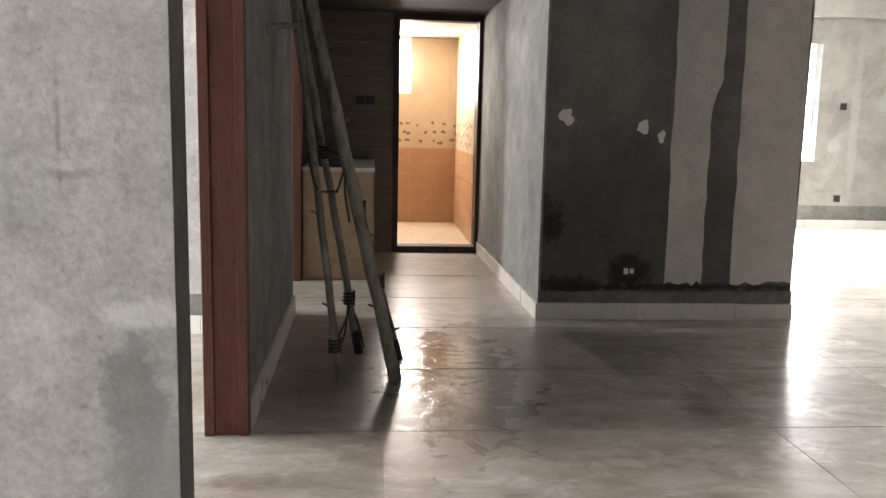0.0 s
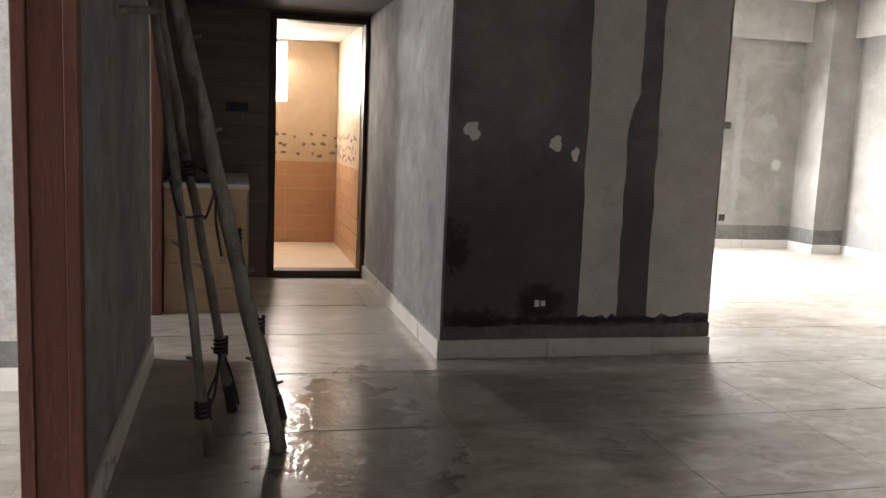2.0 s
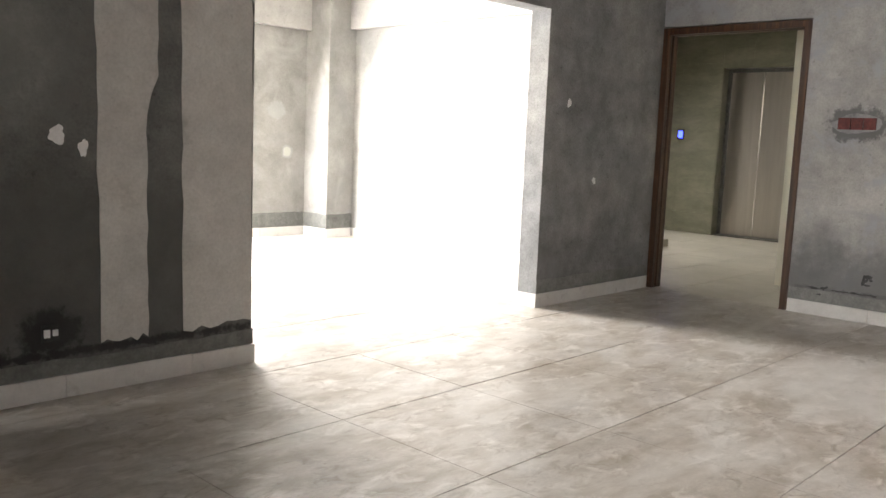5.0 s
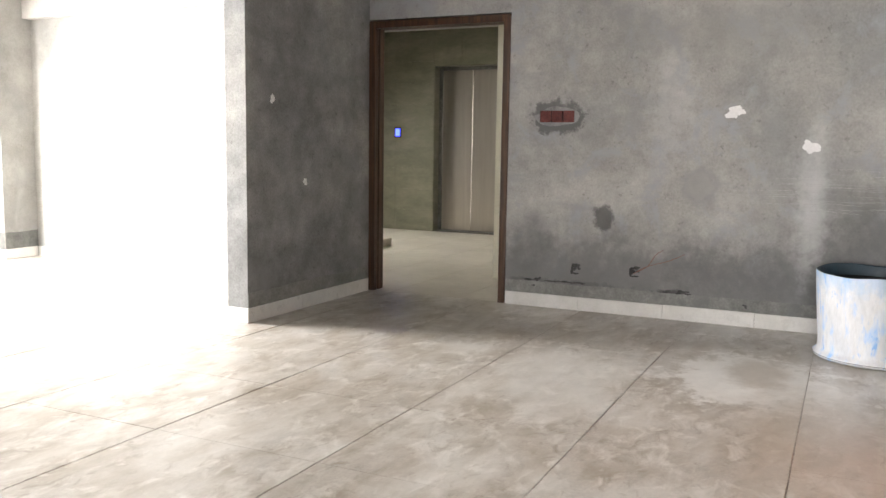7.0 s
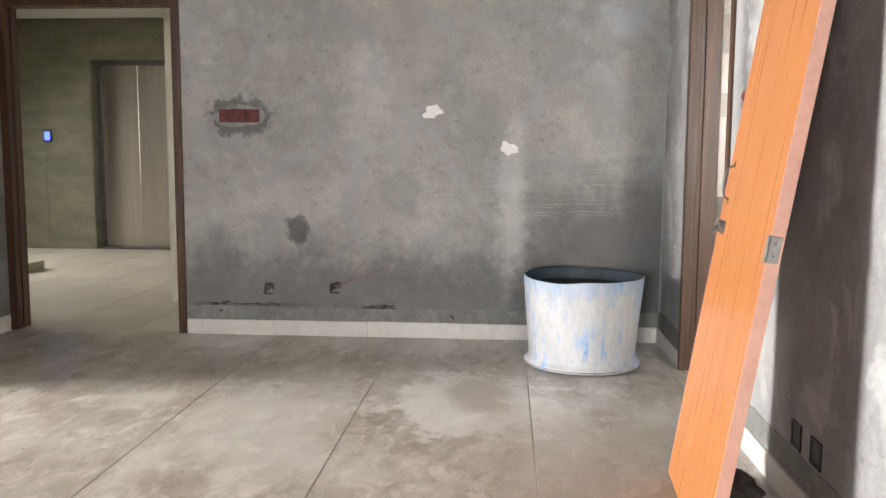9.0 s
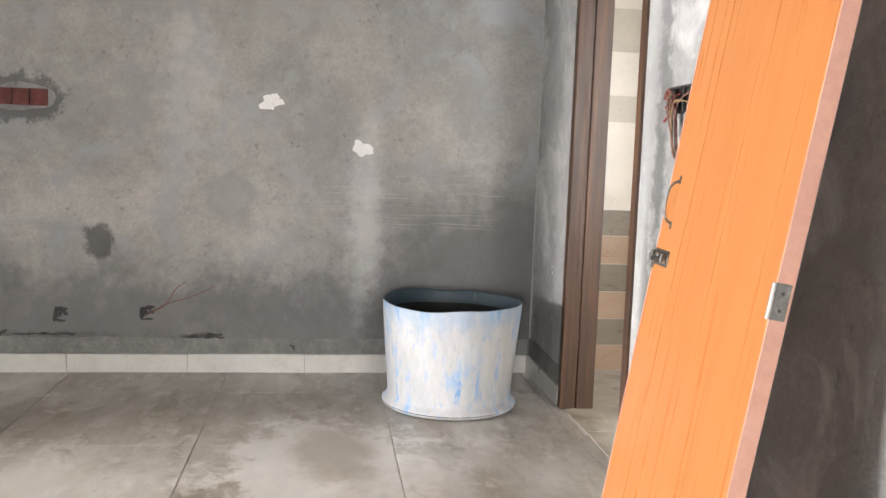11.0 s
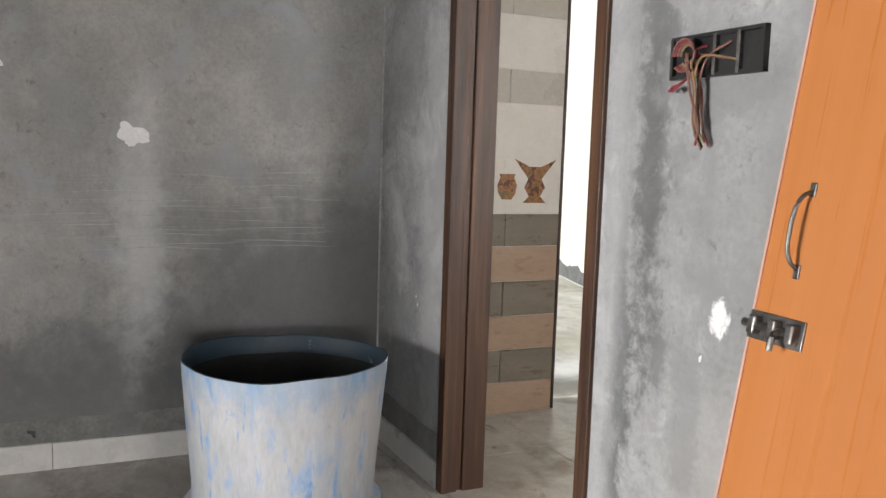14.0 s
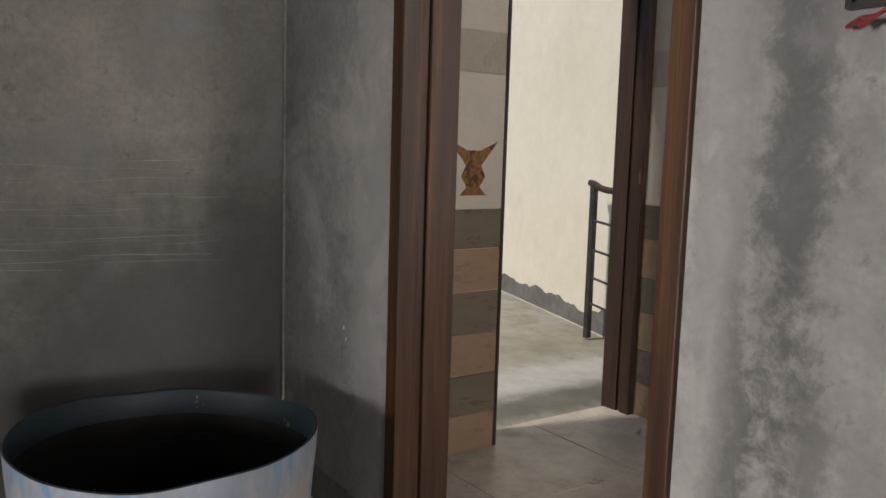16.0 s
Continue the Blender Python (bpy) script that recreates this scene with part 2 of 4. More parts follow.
PLASTER_LIGHT = surf("pale_cement_plaster", pits=0.4, stops=((0.3, g(0.42, GREY)), (0.55, g(0.53, WARM)), (0.75, g(0.62, WARM))), scale=1.6, rough=(0.75, 0.95), bump=0.4, shift=7, fine=55,
                     stain=(g(0.34, GREY), 3.1, 0.56, 0.7), streak=(g(0.36, GREY), 0.6, 0.74, (9, 9, 1.2)),
                     spots=(((-0.84, 0.65, 0.52), (0.07, FAR, 0.16), g(0.22, GREY), 0.8, 0.25, 1.0), ((-0.8, 0.65, 0.35), (0.11, FAR, 0.12), g(0.3, GREY), 0.7, 0.4, 1.0),
                            ((-0.8, 0.65, 0.72), (0.09, FAR, 0.03), g(0.68, GREY), 0.7, 0.5, 1.2), ((-0.99, 0.65, 1.15), (0.006, FAR, 0.1), g(0.2), 0.6, 0.8, 1.8),
                            ((-0.97, 0.65, 1.04), (0.05, FAR, 0.008), g(0.22), 0.5, 0.9, 2.4), ((-1.1, 0.65, 0.98), (0.02, FAR, 0.09), g(0.25), 0.6, 0.5, 1.6)))
PLASTER_ROOM = surf("pale_room_plaster", pits=0.2, stops=((0.3, g(0.25, WARM)), (0.5, g(0.32, WARM)), (0.7, g(0.39, WARM))), scale=0.9, rough=(0.8, 0.95), bump=0.25, shift=11, grain=0.22,
                    stain=(g(0.22, GREY), 1.5, 0.52, 0.72), stains=((g(0.42, WARM), 1.7, 0.5, 0.85),),
                    spots=(((5.77, 8.12, 0.98), (0.08, FAR, 0.08), g(0.33, GREY), 0.7, 0.15, 0.4), ((5.77, 8.12, 0.98), (0.055, FAR, 0.055), g(0.48, WARM), 0.8, 0.2, 0.4),
                           ((5.03, 8.12, 0.96), (0.08, FAR, 0.08), g(0.36, GREY), 0.7, 0.15, 0.4), ((5.62, 8.12, 1.45), (0.12, FAR, 0.1), g(0.36, GREY), 0.6, 0.15, 0.5),
                           ((5.25, 8.12, 1.2), (0.05, FAR, 1.1), g(0.33, GREY), 0.8, 0.4, 1.0), ((6.42, 6.9, 0.95), (FAR, 0.14, 0.2), g(0.36, GREY), 0.6, 0.4, 1.0),
                           ((6.42, 6.5, 2.2), (FAR, 0.5, 0.12), g(0.3, GREY), 0.6, 0.4, 1.2), ((6.42, 5.5, 0.2), (FAR, 2.5, 0.13), g(0.3, GREY), 0.8, 0.4, 1.4)))
PLASTER_BEAM = surf("pale_beam_plaster", pits=0.25, stops=((0.3, g(0.36, WARM)), (0.7, g(0.48, WARM))), scale=1.2, rough=(0.8, 0.95), bump=0.2, grain=0.2)
BAND_PALE = surf("dusty_cement_band", ((0.3, g(0.22, GREEN)), (0.7, g(0.32, GREEN))), 3, rough=(0.7, 0.9), stain=(g(0.16, GREY), 5, 0.56, 0.7))
SCRATCH = surf("trowel_dust", ((0.3, g(0.42)), (0.7, g(0.58))), 5, rough=(0.8, 0.95))
BAND = surf("fresh_cement_band", ((0.3, g(0.15, GREEN)), (0.7, g(0.24, GREEN))), 3, rough=(0.7, 0.9), stain=(g(0.1, GREEN), 5, 0.58, 0.7))
STRIP = surf("pale_putty", pits=0.2, stops=((0.3, g(0.58, WARM)), (0.7, g(0.72, WARM))), scale=1.6, rough=(0.8, 0.95), grain=0.2, stain=(g(0.33, WARM), 3, 0.62, 0.75))
CHALK = surf("white_putty", ((0.3, g(0.86)), (0.7, g(0.92))), 9, rough=(0.8, 0.95), grain=0.12)
SOOT = surf("dark_cement_smear", ((0.3, g(0.035)), (0.7, g(0.1))), 9, rough=(0.8, 0.95))
RAW = surf("raw_concrete", ((0.3, g(0.16)), (0.7, g(0.24))), 1.4, rough=(0.8, 0.95), bump=0.3)
CEIL = surf("ceiling_plaster", ((0.3, g(0.58, WARM)), (0.7, g(0.68, WARM))), 1.2, rough=(0.8, 0.95), grain=0.12)
FLOOR_TILE = surf("dusty_shaded_floor_tile", ((0.3, (0.44, 0.395, 0.335)), (0.5, (0.53, 0.495, 0.445)), (0.7, (0.62, 0.595, 0.555))), 1.3, (1, 1.6, 1), rough=(0.28, 0.32), bump=0, grain=0.26, spec=0.5, shift=3.3, wet=(((0.1, 2.5, 0), (0.34, 0.95, FAR)),),
                  stain=((0.35, 0.3, 0.24), 2.1, 0.42, 0.85), stains=(((0.29, 0.245, 0.19), 4.2, 0.48, 0.7), ((0.7, 0.675, 0.63), 5.5, 0.52, 0.75), ((0.25, 0.21, 0.165), 9.0, 0.55, 0.72)),
                  streak=((0.68, 0.66, 0.62), 0.46, 0.85, (0.9, 2.6, 1)), vary=0.06, fine=60, spread=True,
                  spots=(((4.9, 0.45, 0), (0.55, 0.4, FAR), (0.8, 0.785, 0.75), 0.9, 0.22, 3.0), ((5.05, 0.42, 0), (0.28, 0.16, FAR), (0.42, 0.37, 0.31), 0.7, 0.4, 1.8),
                         # dark spot at (0.0, 2.45): wet dirt plus the passage wall's shadow, painted in
                         ((4.4, 1.3, 0), (0.6, 0.3, FAR), (0.66, 0.64, 0.6), 0.6, 0.4, 2.0), ((0.0, 2.45, 0), (0.85, 0.75, FAR), (0.19, 0.165, 0.135), 0.65, 0.6, 1.6),
                         ((0.1, 4.9, 0), (0.7, 0.9, FAR), (0.4, 0.37, 0.32), 0.5, 0.4, 1.4), ((4.1, 0.0, 0), (0.7, 0.4, FAR), (0.4, 0.34, 0.27), 0.6, 0.6, 2.4)))
GROUT = surf("dirty_grout", ((0.3, (0.34, 0.31, 0.27)), (0.5, (0.6, 0.57, 0.52)), (0.7, (0.72, 0.69, 0.64))), 3, rough=(0.8, 0.95))
SKIRT = surf("white_ceramic_skirting", ((0.3, (0.66, 0.65, 0.62)), (0.7, (0.76, 0.75, 0.73))), 3, rough=(0.25, 0.5), bump=0.03, grain=0.1,
             stain=((0.5, 0.48, 0.44), 6, 0.63, 0.75), vary=0.08)
DOOR_WOOD = surf("varnished_frame_wood", ((0.3, (0.03, 0.012, 0.005)), (0.55, (0.08, 0.034, 0.014)), (0.75, (0.17, 0.076, 0.03))), 3, (14, 14, 0.5), rough=(0.35, 0.6), bump=0.12, fine=40)
RED_WOOD = surf("primed_red_frame_wood", ((0.3, (0.13, 0.042, 0.028)), (0.6, (0.19, 0.065, 0.044)), (0.8, (0.25, 0.095, 0.065))), 4, (6, 6, 0.8), rough=(0.55, 0.8), bump=0.15,
                stain=((0.28, 0.15, 0.12), 5, 0.66, 0.76))
DARK_WOOD = surf("dark_frame_wood", ((0.3, (0.03, 0.015, 0.01)), (0.7, (0.075, 0.036, 0.024))), 3, (14, 14, 0.7), rough=(0.4, 0.6))
LEAF = surf("orange_wood_laminate", ((0.3, (0.455, 0.166, 0.046)), (0.5, (0.475, 0.177, 0.051)), (0.72, (0.495, 0.189, 0.057))), 2.2, (9, 9, 0.16), rough=(0.25, 0.38), bump=0.0, grain=0.025, fine=30)
LEAF_EDGE = surf("pink_edge_band", ((0.3, (0.62, 0.32, 0.24)), (0.7, (0.7, 0.4, 0.31))), 4, rough=(0.4, 0.6), grain=0.12)
STEEL = surf("dull_steel", ((0.3, g(0.16, WARM)), (0.7, g(0.32, WARM))), 20, rough=(0.35, 0.55), metal=1.0)
LIFT_STEEL = surf("brushed_lift_steel", ((0.3, (0.5, 0.46, 0.41)), (0.7, (0.6, 0.56, 0.5))), 1.2, (1, 9, 0.6), rough=(0.3, 0.36), metal=1.0, bump=0, grain=0.04)
POLE = surf("weathered_pole", ((0.3, (0.2, 0.185, 0.16)), (0.55, (0.36, 0.34, 0.3)), (0.75, (0.5, 0.48, 0.44))), 9, (1, 1, 0.4), rough=(0.7, 0.95), bump=0.4, stain=((0.1, 0.085, 0.07), 12, 0.56, 0.66))
ROPE = surf("dark_rope", ((0.3, (0.035, 0.03, 0.026)), (0.7, (0.085, 0.075, 0.062))), 60, rough=(0.85, 0.98))
TUB_OUT = surf("blue_white_drum_plastic", ((0.3, (0.48, 0.51, 0.56)), (0.5, (0.61, 0.62, 0.64)), (0.7, (0.67, 0.67, 0.67))), 4, (1.6, 1.6, 0.45), rough=(0.5, 0.75), bump=0.12, grain=0.16,
               stain=((0.24, 0.43, 0.72), 8, 0.53, 0.64), stains=(((0.5, 0.59, 0.72), 4, 0.55, 0.75), ((0.2, 0.38, 0.68), 14, 0.6, 0.68)), spots=(((0, 0, 0.5), (FAR, FAR, 0.06), (0.26, 0.42, 0.64), 0.5, 1.0, 2.6), ((0.2, -0.25, 0.16), (0.12, 0.12, 0.12), (0.2, 0.38, 0.7), 0.7, 0.4, 2.0)), streak=((0.5, 0.54, 0.6), 0.54, 0.72, (18, 18, 1.6)))
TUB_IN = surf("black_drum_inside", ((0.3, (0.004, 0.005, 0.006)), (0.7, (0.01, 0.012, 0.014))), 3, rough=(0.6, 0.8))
TUB_RIM = surf("blue_drum_rim", ((0.3, (0.022, 0.045, 0.065)), (0.7, (0.036, 0.065, 0.09))), 3, rough=(0.45, 0.6), grain=0.2, stain=((0.5, 0.54, 0.57), 9, 0.64, 0.7))
KIT_DARK = surf("taupe_wall_tile", ((0.3, (0.17, 0.145, 0.11)), (0.7, (0.21, 0.18, 0.14))), 4, (1, 1, 3), rough=(0.25, 0.4), bump=0.02, grain=0.12, vary=0.06)
KIT_BROWN = surf("tan_wall_tile", ((0.3, (0.34, 0.235, 0.16)), (0.7, (0.4, 0.285, 0.2))), 4, (1, 1, 3), rough=(0.25, 0.4), bump=0.02, grain=0.12, vary=0.06)
KIT_WHITE = surf("cream_wall_tile", ((0.3, (0.62, 0.58, 0.51)), (0.7, (0.7, 0.66, 0.6))), 2, rough=(0.25, 0.4), bump=0.02, grain=0.08, vary=0.05)
KIT_BEIGE = surf("beige_wall_tile", ((0.3, (0.46, 0.42, 0.35)), (0.7, (0.53, 0.49, 0.42))), 2, rough=(0.25, 0.4), bump=0.02, grain=0.1, vary=0.05)
POT = surf("brown_vase_motif", ((0.4, (0.09, 0.035, 0.014)), (0.5, (0.4, 0.16, 0.045)), (0.6, (0.2, 0.12, 0.035))), 26, rough=(0.3, 0.4), bump=0)
PEACH = surf("peach_bath_tile", ((0.3, (0.47, 0.27, 0.15)), (0.7, (0.53, 0.315, 0.185))), 3, rough=(0.3, 0.45), bump=0, grain=0.1, vary=0.05)
CREAM = surf("cream_bath_tile", ((0.3, (0.54, 0.42, 0.29)), (0.7, (0.6, 0.48, 0.35))), 3, rough=(0.3, 0.45), bump=0, grain=0.08, vary=0.05)
FLOWER = surf("grey_leaf_motif", ((0.3, (0.16, 0.12, 0.09)), (0.7, (0.3, 0.23, 0.17))), 30, rough=(0.3, 0.4), bump=0)
BROWN_TILE = surf("brown_wood_look_tile", ((0.3, (0.15, 0.115, 0.085)), (0.7, (0.22, 0.17, 0.13))), 2, (1, 1, 8), rough=(0.3, 0.45), bump=0.03, grain=0.2, vary=0.1)
COUNTER_TILE = surf("tan_counter_tile", ((0.3, (0.42, 0.29, 0.17)), (0.7, (0.52, 0.37, 0.23))), 5, rough=(0.35, 0.5), bump=0.04, grain=0.15, vary=0.15)
COUNTER_TOP = surf("pale_stone_slab", ((0.3, g(0.5, WARM)), (0.7, g(0.62, WARM))), 14, rough=(0.25, 0.4), grain=0.2)
LOBBY = surf("pale_green_lobby_tile", ((0.3, (0.16, 0.155, 0.105)), (0.5, (0.21, 0.205, 0.145)), (0.7, (0.26, 0.25, 0.185))), 2.5, (1, 1, 2.5), rough=(0.3, 0.45), bump=0.03, grain=0.2, vary=0.06)
LOBBY_FLOOR = surf("pale_floor_tile", ((0.3, (0.52, 0.49, 0.43)), (0.7, (0.64, 0.6, 0.53))), 1.5, rough=(0.32, 0.35), bump=0, grain=0.12, vary=0.06, spread=True, shift=5.1, stain=((0.36, 0.33, 0.28), 1.6, 0.45, 0.9))
LANDING = surf("dirty_landing_cement", pits=0.3, stops=((0.3, (0.36, 0.35, 0.28)), (0.5, (0.46, 0.45, 0.38)), (0.7, (0.55, 0.55, 0.5))), scale=1.6, rough=(0.5, 0.8), bump=0.2, stain=((0.16, 0.15, 0.11), 2.6, 0.55, 0.72),
               spots=(((6.75, -2.2, 0), (0.17, 1.2, FAR), (0.1, 0.1, 0.08), 0.85, 0.5, 1.6), ((7.05, -2.4, 0), (0.18, 1.0, FAR), (0.55, 0.55, 0.52), 0.7, 0.5, 1.8), ((7.6, -2.9, 0), (0.3, 0.9, FAR), (0.3, 0.29, 0.21), 0.7, 0.5, 1.8)))
KITCHEN_FLOOR = surf("marbled_dirty_tile", ((0.3, (0.4, 0.35, 0.28)), (0.5, (0.54, 0.5, 0.43)), (0.7, (0.62, 0.59, 0.53))), 2.2, rough=(0.3, 0.5), bump=0, grain=0.25, spread=True, shift=2.2, stain=((0.2, 0.16, 0.11), 2.4, 0.56, 0.7), stains=(((0.14, 0.11, 0.08), 7, 0.62, 0.7),))
CREAM_PAINT = surf("cream_wall_paint", ((0.3, (0.76, 0.74, 0.62)), (0.7, (0.82, 0.8, 0.69))), 1.5, rough=(0.8, 0.95), grain=0.08, stain=((0.66, 0.64, 0.54), 2, 0.62, 0.8))
BLACK = surf("black_plastic", ((0.3, g(0.015)), (0.7, g(0.03))), 10, rough=(0.35, 0.5), bump=0)
PLATE = surf("navy_switch_plate", ((0.3, (0.015, 0.018, 0.03)), (0.7, (0.025, 0.03, 0.05))), 10, rough=(0.3, 0.4), bump=0)
RED_BOX = surf("red_conduit_plastic", ((0.3, (0.09, 0.015, 0.012)), (0.7, (0.2, 0.038, 0.03))), 20, rough=(0.5, 0.7))
WIRE_RED = surf("red_wire", ((0.3, (0.24, 0.035, 0.045)), (0.7, (0.34, 0.06, 0.07))), 30, rough=(0.4, 0.5), bump=0)
WIRE_DULL = surf("dusty_wire", ((0.3, (0.2, 0.085, 0.07)), (0.7, (0.32, 0.16, 0.12))), 30, rough=(0.5, 0.7), bump=0)
WIRE_TAN = surf("tan_wire", ((0.3, (0.26, 0.17, 0.08)), (0.7, (0.34, 0.24, 0.12))), 30, rough=(0.5, 0.7), bump=0)
IRON = surf("black_painted_iron", ((0.3, g(0.025)), (0.7, g(0.06))), 12, rough=(0.4, 0.6))


def glow(name, colour, strength):
    m = bpy.data.materials.new(name)
    m.use_nodes = True
    b = m.node_tree.nodes["Principled BSDF"]
    b.inputs["Base Color"].default_value = (*colour, 1)
    b.inputs["Emission Color"].default_value = (*colour, 1)
    b.inputs["Emission Strength"].default_value = strength
    return m


SKY_GLOW = glow("bright_sky", (0.95, 0.97, 1.0), 7.0)
BLUE_LED = glow("blue_indicator", (0.03, 0.05, 1.0), 6.0)


# ---- building helpers ----
def cuboid(bm, x0, x1, y0, y1, z0, z1, m=None):
    vs = [bm.verts.new((x, y, z)) for x in (x0, x1) for y in (y0, y1) for z in (z0, z1)]
    if m is not None:
        for v in vs:
            v.co = m @ v.co
    for q in ((0, 1, 3, 2), (4, 6, 7, 5), (0, 4, 5, 1), (2, 3, 7, 6), (0, 2, 6, 4), (1, 5, 7, 3)):
        bm.faces.new([vs[i] for i in q])
    return vs


def part(name, bm, material, parent=None, label="", bevel=0.0, smooth=False):
    bmesh.ops.recalc_face_normals(bm, faces=bm.faces)
    if bevel:
        sharp = [e for e in bm.edges if len(e.link_faces) == 2 and e.calc_face_angle(0) > 0.6]
        bmesh.ops.bevel(bm, geom=sharp, offset=bevel, segments=2, profile=0.5, affect="EDGES")
    me = bpy.data.meshes.new(name)
    bm.to_mesh(me)
    bm.free()
    if smooth:
        me.shade_smooth()
    me.materials.append(material)
    ob = new(name, me)
    if parent is not None:
        ob.parent = parent
    if label:
        ob["label"] = label
    return ob


def box(name, x0, x1, y0, y1, z0, z1, material, parent=None, label="", bevel=0.0):
    bm = bmesh.new()
    cuboid(bm, x0, x1, y0, y1, z0, z1)
    return part(name, bm, material, parent, label, bevel)


def struct(ob, label="", category=""):
    return tagged(ob, label, category, kind="structure")


def thing(name, label, category, m=None, group=""):
    ob = new(name)
    if m is not None:
        ob.matrix_world = m
    return tagged(ob, label, category, group)


def prism(bm, pts, z0, z1):
    lo = [bm.verts.new((x, y, z0)) for x, y in pts]
    hi = [bm.verts.new((x, y, z1)) for x, y in pts]
    n = len(pts)
    bm.faces.new(lo)
    bm.faces.new(hi)
    for i in range(n):
        bm.faces.new((lo[i], lo[(i + 1) % n], hi[(i + 1) % n], hi[i]))


def at_face(face, pos, u, v, d):
    """A point u along, v up and d out of a wall face that looks to the west, east, south or north."""
    return {"W": (pos - d, u, v), "E": (pos + d, u, v), "S": (u, pos - d, v), "N": (u, pos + d, v)}[face]


def plate(bm, face, pos, outline, d0=-0.004, d1=0.003):
    a = [bm.verts.new(at_face(face, pos, u, v, d0)) for u, v in outline]
    b = [bm.verts.new(at_face(face, pos, u, v, d1)) for u, v in outline]
    n = len(outline)
    bm.faces.new(b)
    for i in range(n):
        bm.faces.new((a[i], a[(i + 1) % n], b[(i + 1) % n], b[i]))


def blob(u, v, ru, rv, rng, n=22, rough=0.35):
    """A ragged closed outline."""
    k = [rng.uniform(0, 6.28) for _ in range(4)]
    out = []
    for i in range(n):
        a = 2 * math.pi * i / n
        r = 1 + rough * (0.5 * math.sin(2 * a + k[0]) + 0.35 * math.sin(3 * a + k[1]) + 0.3 * math.sin(5 * a + k[2])) + rng.uniform(-1, 1) * rough * 0.3
        out.append((u + ru * r * math.cos(a), v + rv * r * math.sin(a)))
    return out


def ragged_band(u0, u1, v0, v1, rng, amp=0.02, step=0.022):
    """A band with an uneven upper edge."""
    n = max(3, int((u1 - u0) / step))
    k = rng.uniform(0, 50)
    top = []
    for i in range(n + 1):
        u = u1 - (u1 - u0) * i / n
        w = noise.noise((u * 3.1 + k, 0.3, 0)) * 0.7 + noise.noise((u * 11 + k, 1.7, 0)) * 0.35 + noise.noise((u * 29 + k, 4.1, 0)) * 0.15
        top.append((u, v1 + amp * w))
    return [(u0, v0), (u1, v0)] + top


def tube(bm, pts, r, sides=8, taper=1.0, wobble=0.0, rng=None):
    pts = [Vector(p) for p in pts]
    rings = []
    for i, p in enumerate(pts):
        d = (pts[min(i + 1, len(pts) - 1)] - pts[max(i - 1, 0)]).normalized()
        a = d.orthogonal().normalized() if abs(d.z) > 0.95 else d.cross(Vector((0, 0, 1))).normalized()
        b = d.cross(a)
        rr = r * (1 + (taper - 1) * i / max(1, len(pts) - 1))
        rings.append([bm.verts.new(p + (a * math.cos(t) + b * math.sin(t)) * rr * (1 + (rng.uniform(-wobble, wobble) if rng else 0)))
                      for t in [2 * math.pi * k / sides for k in range(sides)]])
    for s, e in zip(rings, rings[1:]):
        for k in range(sides):
            bm.faces.new((s[k], s[(k + 1) % sides], e[(k + 1) % sides], e[k]))
    bm.faces.new(rings[0])
    bm.faces.new(rings[-1])


def lathe(bm, profile, sides=48, wave=None):
    rings = []
    for r, z in profile:
        ring = []
        for k in range(sides):
            a = 2 * math.pi * k / sides
            dr, dz = wave(a, z) if wave else (0, 0)
            ring.append(bm.verts.new(((r + dr) * math.cos(a), (r + dr) * math.sin(a), z + dz)))
        rings.append(ring)
    for s, e in zip(rings, rings[1:]):
        for k in range(sides):
            bm.faces.new((s[k], s[(k + 1) % sides], e[(k + 1) % sides], e[k]))
    return rings


def bent(points, n=6):
    """A smooth line through the points."""
    p = [Vector(q) for q in points]
    out = []
    for i in range(len(p) - 1):
        a, b, c, d = p[max(i - 1, 0)], p[i], p[i + 1], p[min(i + 2, len(p) - 1)]
        for k in range(n):
            t = k / n
            out.append(0.5 * ((2 * b) + (c - a) * t + (2 * a - 5 * b + 4 * c - d) * t * t + (3 * b - a - 3 * c + d) * t ** 3))
    return out + [p[-1]]


RNG = random.Random(5)

# ---- the shell ----
H, LOFT = 2.83, 2.06
SOUTH, EAST, BACK = -0.69, 6.32, 8.12


def wall(name, boxes, material, label):
    bm = bmesh.new()
    for b in boxes:
        cuboid(bm, *b)
    return struct(part(name, bm, material), label, "wall")


def poly_wall(name, pts, z0, z1, material, label):
    bm = bmesh.new()
    prism(bm, pts, z0, z1)
    return struct(part(name, bm, material), label, "wall")


wall_entry = wall("wall_entry", [(-4.4, -0.745, 0.65, 0.8, 0, H), (-0.87, -0.745, 0.8, 1.74, 2.15, H)], PLASTER_LIGHT, "pale trowelled cement wall beside the first doorway")
wall_passage = poly_wall("wall_passage", [(-0.745, 1.8), (-0.749, 3.72), (-0.9, 3.72), (-0.9, 1.8)], 0, H, PLASTER, "grey plastered wall behind the leaning poles")
wall_side_room = wall("wall_side_room", [(-4.4, -0.9, 3.25, 3.4, 0, H)], PLASTER_LIGHT, "pale plastered wall of the side room")
wall_wash = wall("wall_wash", [(-4.4, -0.84, 4.75, 4.9, 0, H)], PLASTER, "grey plastered wall beside the tiled counter")
wall_toilet = wall("wall_toilet", [(-4.4, -0.1, 6.125, 6.25, 0, LOFT), (0.68, 0.8, 6.125, 6.25, 0, LOFT), (-0.1, 0.68, 6.125, 6.25, 2.0, LOFT)], PLASTER, "wall round the washroom doorway")
